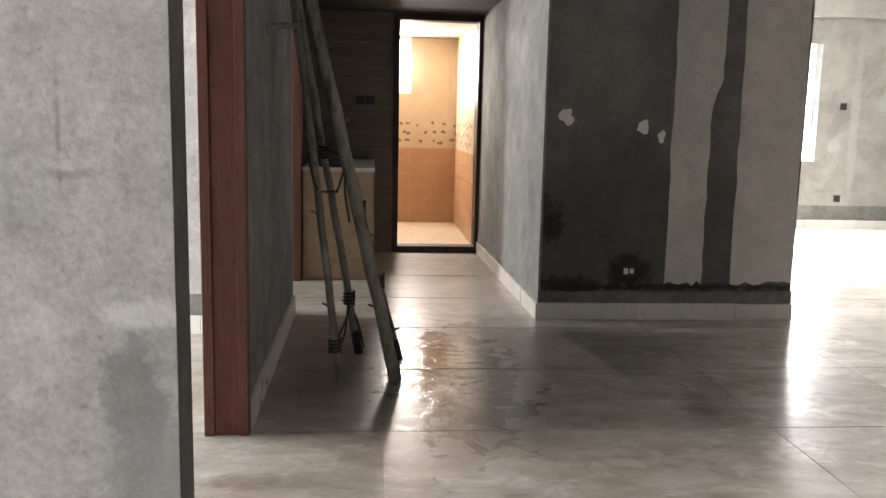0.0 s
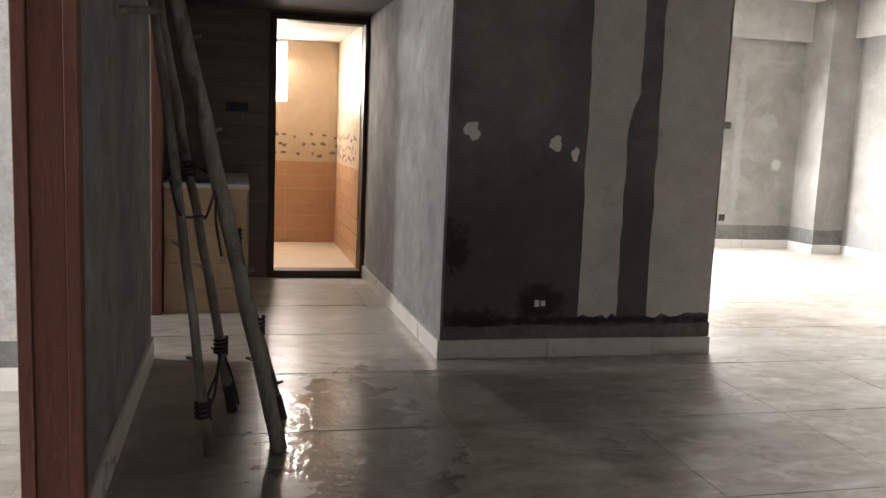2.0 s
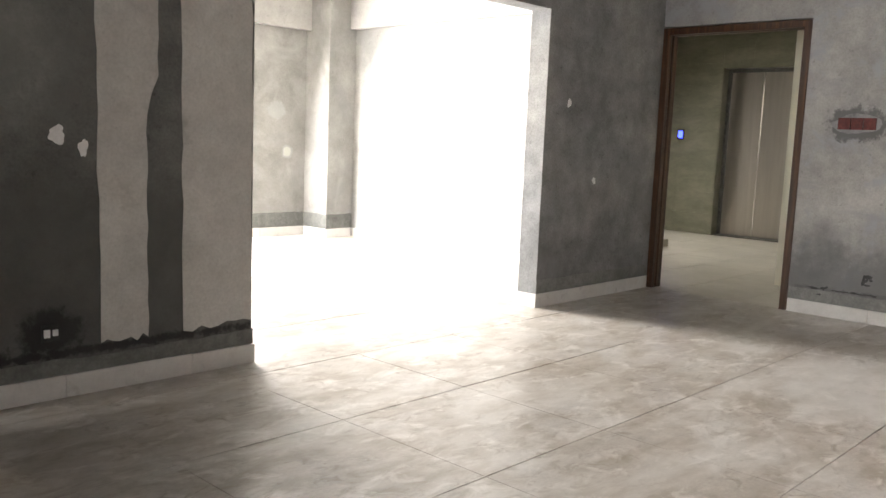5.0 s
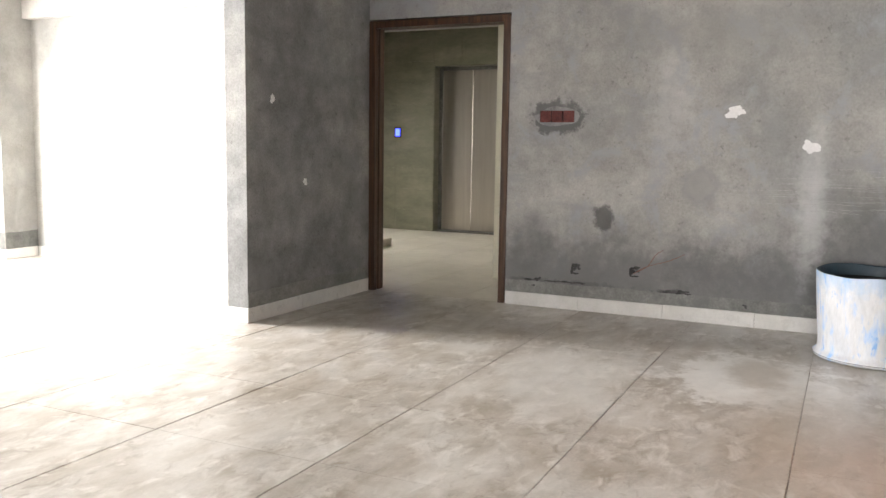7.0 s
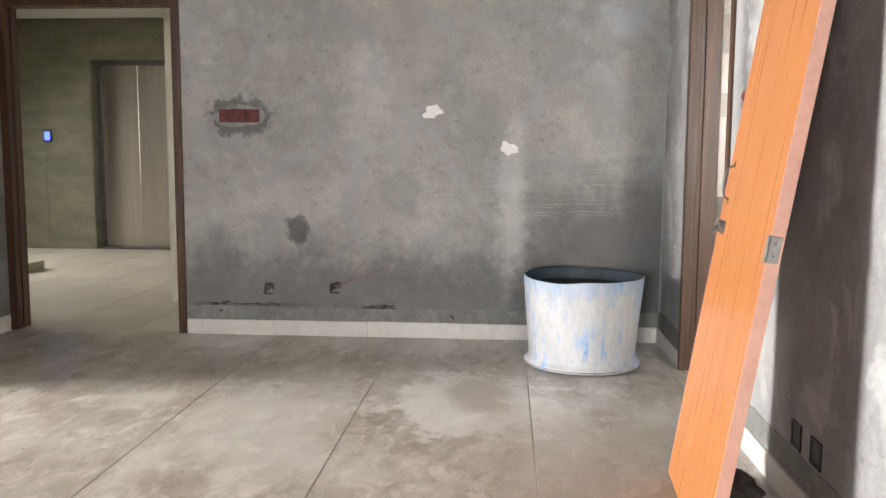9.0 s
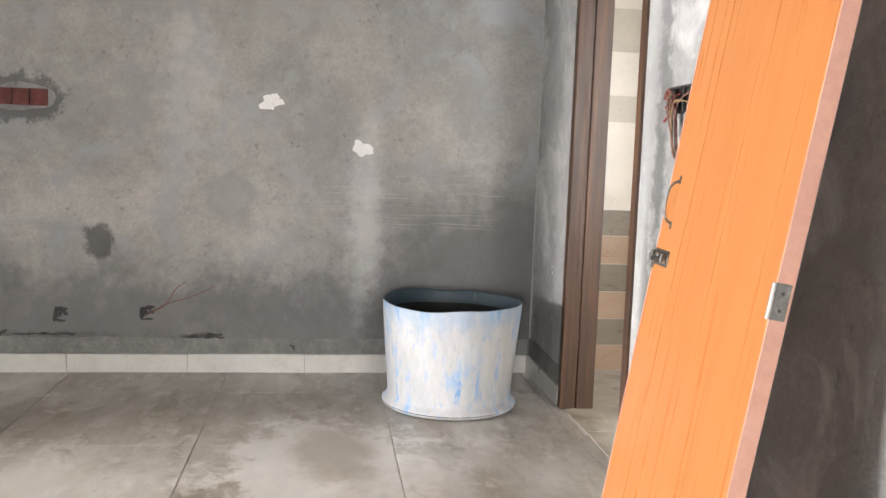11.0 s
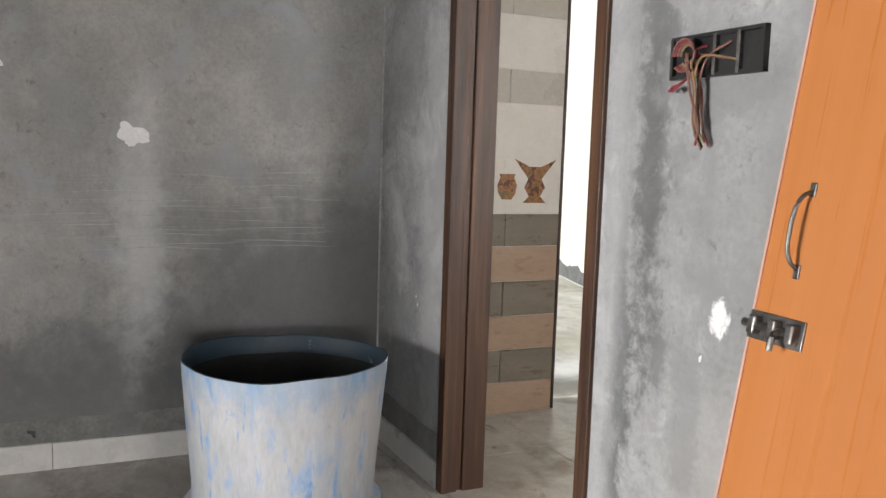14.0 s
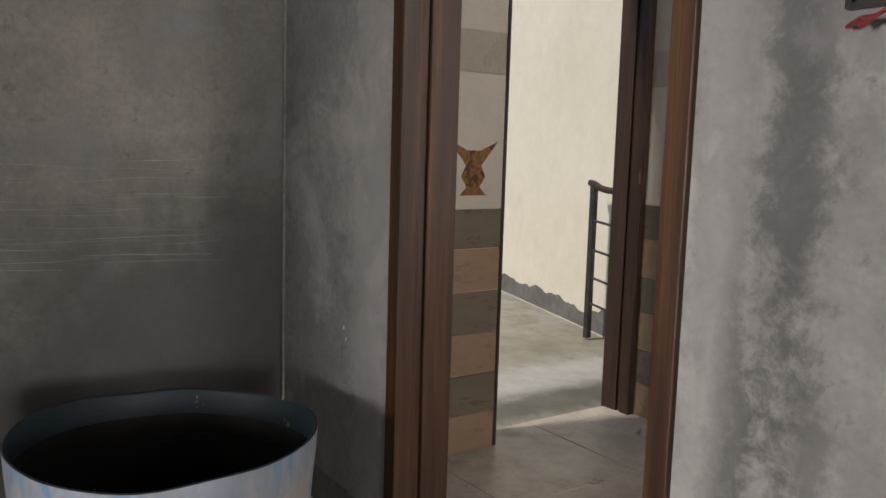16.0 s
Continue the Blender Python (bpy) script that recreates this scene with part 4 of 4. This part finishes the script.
for k in range(3):
    u = 1.882 + k * 0.088
    bm = bmesh.new()
    cuboid(bm, EAST - 0.014, EAST + 0.02, u, u + 0.084, 1.388, 1.472)
    top = max(bm.faces, key=lambda f: -f.calc_center_median().x)
    bmesh.ops.inset_region(bm, faces=[top], thickness=0.008)
    bmesh.ops.translate(bm, verts=top.verts, vec=(0.006, 0, 0))
    part("gang", bm, RED_BOX, box3)


def socket(name, face, pos, u, v, label, w=0.075, material=SOOT, inner=SOOT, broken=False):
    ob = thing(name, label, "socket box", group="open wall boxes")
    if broken:
        for du, dv, ru, rv in ((0.026, 0.0, 0.012, 0.036), (-0.004, 0.03, 0.034, 0.011), (0.0, -0.03, 0.03, 0.006), (-0.024, 0.008, 0.012, 0.009), (0.004, 0.004, 0.009, 0.012)):
            bm = bmesh.new()
            plate(bm, face, pos, blob(u + du, v + dv, ru, rv, RNG, 16, 0.4), d1=0.006)
            part("rim", bm, material, ob, "broken dark box edge")
        return ob
    for du, dv, dw, dh in ((-w / 2, -w / 2, w, 0.008), (-w / 2, w / 2 - 0.008, w, 0.008), (-w / 2, -w / 2, 0.008, w), (w / 2 - 0.008, -w / 2, 0.008, w)):
        p, q = at_face(face, pos, u + du, 0, -0.02), at_face(face, pos, u + du + dw, 0, 0.006)
        box("rim", min(p[0], q[0]), max(p[0], q[0]), min(p[1], q[1]), max(p[1], q[1]), v + dv, v + dv + dh, material, ob)
    p, q = at_face(face, pos, u - w / 2, 0, -0.018), at_face(face, pos, u + w / 2, 0, 0.002)
    box("back", min(p[0], q[0]), max(p[0], q[0]), min(p[1], q[1]), max(p[1], q[1]), v - w / 2, v + w / 2, inner, ob)
    return ob


socket("socket_box", "W", EAST, 1.834, 0.306, "small broken socket box near the floor", broken=True)
s2 = socket("socket_box", "W", EAST, 1.396, 0.318, "broken socket box with loose red wires", broken=True)
for k in range(2):
    bm = bmesh.new()
    tube(bm, bent([at_face("W", EAST, 1.4, 0.31, 0.01), at_face("W", EAST, 1.3, 0.37, 0.03), at_face("W", EAST, 1.15 + k * 0.1, 0.42 + 0.03 * k, 0.02), at_face("W", EAST, 1.05 + 0.15 * k, 0.47 + 0.02 * k, 0.012)]), 0.0025, 6)
    part("wire", bm, WIRE_DULL, s2, "thin red wire")
s3 = socket("socket_box", "S", 3.6, 1.255, 0.297, "open socket box on the dark wall")
box("terminal", 1.225, 1.25, 3.586, 3.595, 0.28, 0.315, CHALK, s3)
box("terminal", 1.262, 1.284, 3.586, 3.595, 0.285, 0.312, CHALK, s3)
for u in (3.56, 3.74):
    socket("socket_box", "N", SOUTH, u, 0.255, "dark open socket box behind the leaning door", 0.09, BLACK, BLACK)
for u, v in ((5.1, 1.41), (5.12, 0.353)):
    socket("socket_box", "S", BACK, u, v, "small dark box in the bright room", 0.075, BLACK, BLACK)
plates = thing("switch_plate", "two dark switch plates on brown tile", "switch plate")
for u in (-0.422, -0.337):
    box("plate", u, u + 0.078, 6.106, 6.12, 1.285, 1.352, PLATE, plates, bevel=0.004)

wbox = thing("wired_switch_box", "open four-gang switch box with hanging wires", "switch box")
bm = bmesh.new()
cuboid(bm, 4.235, 4.495, SOUTH - 0.002, SOUTH + 0.004, 1.372, 1.45)
part("back", bm, BLACK, wbox)
for u in (4.23, 4.293, 4.36, 4.425, 4.49):
    box("divider", u, u + 0.009, SOUTH, SOUTH + 0.014, 1.368, 1.452, STEEL if u in (4.293, 4.36) else BLACK, wbox)
for v in (1.366, 1.448):
    box("rim", 4.23, 4.499, SOUTH, SOUTH + 0.013, v, v + 0.008, BLACK, wbox)
for k in range(9):
    u = 4.4 + RNG.uniform(-0.03, 0.03)
    e = 4.385 + RNG.uniform(-0.035, 0.04)
    o = RNG.uniform(0.02, 0.045)
    bm = bmesh.new()
    tube(bm, bent([(u + RNG.uniform(-0.09, 0.05), SOUTH + 0.01, 1.41 + RNG.uniform(-0.02, 0.025)), (u, SOUTH + o, 1.4 + RNG.uniform(-0.01, 0.03)), (4.395 + RNG.uniform(-0.015, 0.015), SOUTH + o, 1.34),
                   (4.385 + RNG.uniform(-0.015, 0.015), SOUTH + o * 0.8, 1.27), (e, SOUTH + o * 0.7, 1.225 + RNG.uniform(-0.01, 0.02))]), 0.0027, 6)
    part("wire", bm, (WIRE_DULL, WIRE_RED, WIRE_DULL, WIRE_TAN)[k % 4], wbox)
for k in range(4):
    r = 0.022 + 0.004 * k
    bm = bmesh.new()
    tube(bm, [(4.43 + r * math.cos(a * 0.5), SOUTH + 0.025 + 0.004 * k, 1.412 + r * math.sin(a * 0.5)) for a in range(0, 12)], 0.0027, 6)
    part("wire", bm, (WIRE_TAN, WIRE_DULL, WIRE_RED, WIRE_DULL)[k], wbox)
for k in range(3):
    bm = bmesh.new()
    tube(bm, bent([(4.425, SOUTH + 0.02, 1.37), (4.44 + 0.01 * k, SOUTH + 0.035, 1.352 - 0.006 * k), (4.465, SOUTH + 0.03, 1.35), (4.482 + 0.004 * k, SOUTH + 0.02, 1.342)]), 0.003, 6)
    part("wire", bm, WIRE_RED, wbox, "bright red wire")

# ---- leaning door ----
base = Vector((4.02, -0.325, 0.0))
up = Vector((-0.012, -0.155, 0.988)).normalized()
along = Vector((-1, 0.06, 0.0))
along = (along - along.dot(up) * up).normalized()
out = up.cross(along).normalized()
if out.y < 0:
    out = -out
m_leaf = Matrix((( along.x, out.x, up.x, base.x), (along.y, out.y, up.y, base.y), (along.z, out.z, up.z, base.z + 0.006), (0, 0, 0, 1)))
leaf = thing("door_leaf", "orange wood-grain door leaning loose against the wall", "door", m_leaf)
W, L, T = 0.74, 2.08, 0.036


def leaf_part(name, bm, material, parent=leaf, label="", bevel=0.0, smooth=False):
    return part(name, bm, material, parent, label, bevel, smooth)


bm = bmesh.new()
cuboid(bm, 0.003, W - 0.003, -T, 0, 0.003, L - 0.003)
leaf_part("panel", bm, LEAF, bevel=0.002)
for x0, x1 in ((-0.002, 0.003), (W - 0.003, W + 0.002)):
    bm = bmesh.new()
    cuboid(bm, x0, x1, -T - 0.001, 0.001, 0, L)
    leaf_part("edge_band", bm, LEAF_EDGE, label="pinkish edge band")
# pull handle
bm = bmesh.new()
tube(bm, bent([(0.075, 0.0, 1.04), (0.072, 0.016, 1.05), (0.07, 0.025, 1.075), (0.07, 0.025, 1.125), (0.072, 0.016, 1.15), (0.075, 0.0, 1.16)]), 0.0036, 8)
handle = leaf_part("handle", bm, STEEL, smooth=True, label="bowed steel pull handle")
for z in (1.025, 1.152):
    bm = bmesh.new()
    cuboid(bm, 0.069, 0.081, 0, 0.003, z, z + 0.022)
    part("foot", bm, STEEL, handle, bevel=0.0015)
# tower bolt
bm = bmesh.new()
cuboid(bm, 0.0, 0.115, 0, 0.004, 0.92, 0.965)
bolt = leaf_part("bolt", bm, STEEL, label="dull steel sliding bolt", bevel=0.001)
bm = bmesh.new()
tube(bm, [(-0.004, 0.011, 0.943), (0.108, 0.011, 0.943)], 0.0065, 8)
part("rod", bm, STEEL, bolt)
for x in (0.012, 0.055, 0.092):
    bm = bmesh.new()
    cuboid(bm, x, x + 0.016, 0.003, 0.02, 0.928, 0.958)
    part("guide", bm, STEEL, bolt, bevel=0.003)
bm = bmesh.new()
tube(bm, bent([(0.078, 0.012, 0.943), (0.078, 0.026, 0.936), (0.08, 0.03, 0.912)]), 0.005, 8)
part("knob", bm, STEEL, bolt, "worn bolt knob")
for z in (0.9,):
    bm = bmesh.new()
    cuboid(bm, W - 0.016, W + 0.006, -0.03, 0.003, z, z + 0.075)
    hinge = leaf_part("hinge", bm, STEEL, label="steel butt hinge", bevel=0.001)
    bm = bmesh.new()
    tube(bm, [(W + 0.006, 0.006, z), (W + 0.006, 0.006, z + 0.075)], 0.006, 8)
    part("knuckle", bm, STEEL, hinge)
    for dz in (0.02, 0.055):
        bm = bmesh.new()
        tube(bm, [(W + 0.0055, -0.014, z + dz), (W + 0.0072, -0.014, z + dz)], 0.004, 8)
        part("screw", bm, BLACK, hinge)

# dark rag behind the door's foot
bm = bmesh.new()
bmesh.ops.create_icosphere(bm, subdivisions=4, radius=1)
for v in bm.verts:
    n = noise.noise(v.co * 1.7) * 0.35 + noise.noise(v.co * 4.0) * 0.15
    v.co = Vector((v.co.x * 0.11, v.co.y * 0.07, max(-0.2, v.co.z) * 0.055)) * (1 + n)
    v.co.z += 0.013
for v in bm.verts:
    v.co = v.co + Vector((3.86, -0.54, 0.0))
    v.co.z = max(v.co.z, 0.001)
tagged(part("rag", bm, ROPE, smooth=True), "dark crumpled cloth behind the leaning door", "cloth")

# ---- cut plastic drum ----
tub = thing("cut_drum", "cut-down plastic drum streaked white and blue", "drum", pose(5.73, -0.15, 0, 0, 0, 20))


def rim_wave(a, z):
    k = max(0.0, (z - 0.3) / 0.21)
    return 0.004 * math.sin(3 * a + 1) * k + 0.002 * math.sin(2 * a), k * k * (0.005 * math.sin(2 * a + 0.6) + 0.003 * math.sin(5 * a) + 0.0015 * math.sin(9 * a + 2))


bm = bmesh.new()
rings = lathe(bm, [(0.29, 0.006), (0.312, 0.006), (0.324, 0.014), (0.326, 0.026), (0.318, 0.036), (0.305, 0.046), (0.3, 0.06), (0.303, 0.12), (0.31, 0.2), (0.319, 0.3), (0.328, 0.4), (0.334, 0.46), (0.337, 0.51)], 64, rim_wave)
part("shell", bm, TUB_OUT, tub, smooth=True)
bm = bmesh.new()
lathe(bm, [(0.337, 0.51), (0.3335, 0.513), (0.33, 0.507), (0.327, 0.445)], 64, rim_wave)
part("rim", bm, TUB_RIM, tub, "blue inner rim with worn pale edge", smooth=True)
# the inside is near-black from just below the rim down
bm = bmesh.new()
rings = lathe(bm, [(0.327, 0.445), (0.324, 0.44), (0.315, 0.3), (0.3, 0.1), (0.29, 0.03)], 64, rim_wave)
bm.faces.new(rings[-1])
part("lining", bm, TUB_IN, tub, "black inside below the rim", smooth=True)
bm = bmesh.new()
lathe(bm, [(0.318, 0.02), (0.3265, 0.021), (0.3265, 0.0235), (0.318, 0.0245)], 64)
part("seam", bm, BLACK, tub, "dark base seam")
# ---- leaning poles ----
trestle = thing("pole_trestle", "weathered poles roped together, leaning on the wall", "trestle")
poles = (((-0.425, 2.385, 0.0), (-0.654, 2.6, 1.56), 0.017, 2.35), ((-0.347, 2.86, 0.0), (-0.572, 2.85, 1.3), 0.018, 1.95), ((-0.175, 2.4, 0.0), (-0.573, 2.5, 1.671), 0.027, 2.4),
         ((-0.15, 2.75, 0.0), (-0.43, 2.62, 1.067), 0.018, 1.12))
for a, b, r, top in poles:
    a, b = Vector(a), Vector(b)
    e = a + (b - a) * (top / (b.z - a.z))
    e.x = max(e.x, -0.725)
    mid = [a.lerp(e, k / 14) + Vector((RNG.uniform(-0.004, 0.004), RNG.uniform(-0.004, 0.004), 0)) * (0 < k < 14) for k in range(15)]
    bm = bmesh.new()
    tube(bm, mid, r * 1.06, 10, 0.85, 0.06, RNG)
    pole = part("pole", bm, POLE, trestle, smooth=True)
    for k in range(4 if r > 0.019 else 2):
        c = a.lerp(e, 0.12 + 0.17 * k + RNG.uniform(-0.03, 0.03))
        bm = bmesh.new()
        tube(bm, [c, c + Vector((RNG.choice((-1, 1)) * (r + 0.022), -0.01, 0.018))], 0.009, 7, 0.6)
        part("stub", bm, POLE, pole, "cut branch stub")
    c = a.lerp(e, 0.015)
    d = (e - a).normalized()
    bm = bmesh.new()
    tube(bm, [c - d * 0.03, c + d * 0.09], r * 1.25, 9)
    if a.y > 2.5:
        part("foot", bm, ROPE, pole, "dark wrapped foot")
    else:
        bm.free()


def on_pole(k, z):
    a, b = Vector(poles[k][0]), Vector(poles[k][1])
    return a + (b - a) * (z / b.z)


def wrap(k, z, turns=4, r=0.026):
    c = on_pole(k, z)
    bm = bmesh.new()
    tube(bm, [c + Vector((r * math.cos(i * 0.6), r * math.sin(i * 0.6), (i - turns * 5) * 0.0016)) for i in range(turns * 11)], 0.006, 6)
    part("rope", bm, ROPE, trestle, "dark rope lashing")


for k, z, r in ((0, 0.16, 0.026), (1, 0.28, 0.026), (1, 1.0, 0.024), (3, 0.4, 0.028), (3, 0.75, 0.027)):
    wrap(k, z, 4, r)
for pts in ([on_pole(0, 0.15), on_pole(0, 0.15).lerp(on_pole(1, 0.2), 0.5) + Vector((0, 0, -0.03)), on_pole(1, 0.29)],
            [on_pole(0, 0.17), on_pole(0, 0.2).lerp(on_pole(1, 0.24), 0.6) + Vector((0.01, 0, 0.0)), on_pole(1, 0.27)],
            [on_pole(1, 0.28), on_pole(1, 0.15) + Vector((0.025, -0.02, 0)), on_pole(1, 0.03) + Vector((0.03, 0, 0))],
            [on_pole(0, 0.98), on_pole(0, 0.86) + Vector((0.02, -0.03, 0)), on_pole(1, 0.84) + Vector((0.02, -0.03, -0.02)), on_pole(2, 0.86) + Vector((-0.06, -0.02, 0)), on_pole(2, 0.97)],
            [on_pole(0, 1.0), on_pole(1, 1.02), on_pole(2, 1.0)], [on_pole(2, 0.96), on_pole(2, 0.85) + Vector((-0.03, -0.03, 0)), on_pole(2, 0.72) + Vector((-0.04, -0.03, 0))]):
    bm = bmesh.new()
    tube(bm, bent(pts), 0.0052, 6)
    part("rope", bm, ROPE, trestle, "dark hanging rope")
hook = thing("wall_bracket", "short metal pipe bracket standing out of the wall", "bracket")
bm = bmesh.new()
tube(bm, bent([(-0.76, 2.5, 1.555), (-0.69, 2.52, 1.56), (-0.59, 2.55, 1.568)]), 0.014, 10)
part("pipe", bm, POLE, hook, smooth=True)
bm = bmesh.new()
tube(bm, [(-0.752, 2.5, 1.555), (-0.735, 2.5, 1.555)], 0.03, 12)
part("flange", bm, POLE, hook)

# ---- tiled counter ----
counter = thing("tiled_counter", "tan tiled counter with a pale stone top", "counter")
box("body", -0.77, -0.275, 4.815, 6.11, 0, 0.785, GROUT, counter)
box("top", -0.779, -0.262, 4.79, 6.118, 0.787, 0.815, COUNTER_TOP, counter, bevel=0.004)
for i in range(3):
    for j in range(5):
        box("tile", -0.772 + i * 0.166, -0.772 + i * 0.166 + 0.163, 4.803, 4.82, 0.002 + j * 0.157, 0.002 + j * 0.157 + 0.154, COUNTER_TILE, counter)
for i in range(5):
    for j in range(5):
        box("tile", -0.28, -0.263, 4.82 + i * 0.258, 4.82 + i * 0.258 + 0.255, 0.002 + j * 0.157, 0.002 + j * 0.157 + 0.154, COUNTER_TILE, counter)
clutter = thing("bundle", "dark bundle of rags on the counter", "rags")
bm = bmesh.new()
bmesh.ops.create_icosphere(bm, subdivisions=3, radius=1)
for v in bm.verts:
    v.co = Vector((-0.6 + v.co.x * 0.12, 4.95 + v.co.y * 0.09, 0.815 + max(0, v.co.z + 0.25) * 0.07)) + Vector((0, 0, max(0, v.co.z) * 0.03 * noise.noise(v.co * 3)))
part("cloth", bm, ROPE, clutter, smooth=True)

# ---- veranda railing ----
railing = thing("stair_railing", "black iron stair railing outside the back door", "railing")
for x, y in ((7.585, -3.275), (6.75, -3.1)):
    bm = bmesh.new()
    cuboid(bm, x - 0.018, x + 0.018, y - 0.018, y + 0.018, 0, 0.94)
    part("post", bm, IRON, railing, bevel=0.003)
for z in (0.19, 0.35, 0.52, 0.7):
    bm = bmesh.new()
    tube(bm, [(7.585, -3.275, z + 0.03), (6.75, -3.1, z - 0.02)], 0.008, 8)
    part("bar", bm, IRON, railing)
bm = bmesh.new()
tube(bm, bent([(7.63, -3.285, 0.955), (7.585, -3.275, 0.95), (7.4, -3.24, 0.92), (6.75, -3.1, 0.95)]), 0.02, 10)
part("handrail", bm, DARK_WOOD, railing, "dark wooden handrail", smooth=True)
bm = bmesh.new()
plate(bm, "N", 0, ragged_band(7.45, 12.0, 0.0, 0.13, RNG, 0.09), d0=0, d1=0.004)
for v in bm.verts:
    v.co.y += -3.33 - (v.co.x - 7.3) * 0.2826 + 0.001
part("cement_edge", bm, BAND, wall_stair, "rough unpainted cement foot")

# ---- floors and their tiles, last ----
floor = struct(box("floor", -4.5, EAST + 0.02, -2.7, 8.3, -0.25, -0.0022, GROUT), "large dusty stone-look floor tiles", "floor")
SX, SY = 0.77, 0.805


def tile_mesh(name, w, d, gap=(0.0015, 0.006), t=0.02):
    bm = bmesh.new()
    cuboid(bm, gap[0] / 2, w - gap[0] / 2, gap[1] / 2, d - gap[1] / 2, -t, 0)
    bmesh.ops.recalc_face_normals(bm, faces=bm.faces)
    bmesh.ops.bevel(bm, geom=[e for e in bm.edges if all(v.co.z > -0.001 for v in e.verts)], offset=0.0012, segments=1, affect="EDGES")
    return bm


def tiled(parent, name, x0, x1, y0, y1, w, d, z, material, skip=None):
    bm = tile_mesh(name, w, d)
    me = bpy.data.meshes.new(name)
    bm.to_mesh(me)
    bm.free()
    me.materials.append(material)
    nx, ny = round((x1 - x0) / w), round((y1 - y0) / d)
    for i in range(nx):
        for j in range(ny):
            x, y = x0 + i * w, y0 + j * d
            if skip and skip(x, y):
                continue
            ob = new(name, me)
            ob.parent = parent
            ob.matrix_world = pose(x, y, z + RNG.uniform(-0.0008, 0.0008), RNG.uniform(-0.03, 0.03), RNG.uniform(-0.03, 0.03))


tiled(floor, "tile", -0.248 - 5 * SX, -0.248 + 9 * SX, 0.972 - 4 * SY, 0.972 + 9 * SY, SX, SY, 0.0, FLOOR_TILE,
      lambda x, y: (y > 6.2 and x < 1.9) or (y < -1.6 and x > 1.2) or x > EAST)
floor_kitchen = struct(box("floor_kitchen", 1.1, 6.52, -2.5, SOUTH - 0.002, -0.2, 0.0005, GROUT), "pale kitchen floor tiles with dirt", "floor")
tiled(floor_kitchen, "tile", 4.0, 6.52, -2.5, -0.7, 0.63, 0.6, 0.0035, KITCHEN_FLOOR)
floor_lobby = struct(box("floor_lobby", EAST + 0.02, 11.6, 1.0, 9.0, -0.25, -0.003, GROUT), "pale lobby floor tiles", "floor")
tiled(floor_lobby, "tile", EAST + 0.02, EAST + 0.02 + 8 * 0.6, 2.2, 2.2 + 10 * 0.6, 0.6, 0.6, 0.001, LOBBY_FLOOR)
floor_veranda = struct(box("floor_veranda", 6.52, 13.0, -5.2, -1.0, -0.25, -0.012, LANDING), "dirty cement floor of the outdoor landing", "floor")
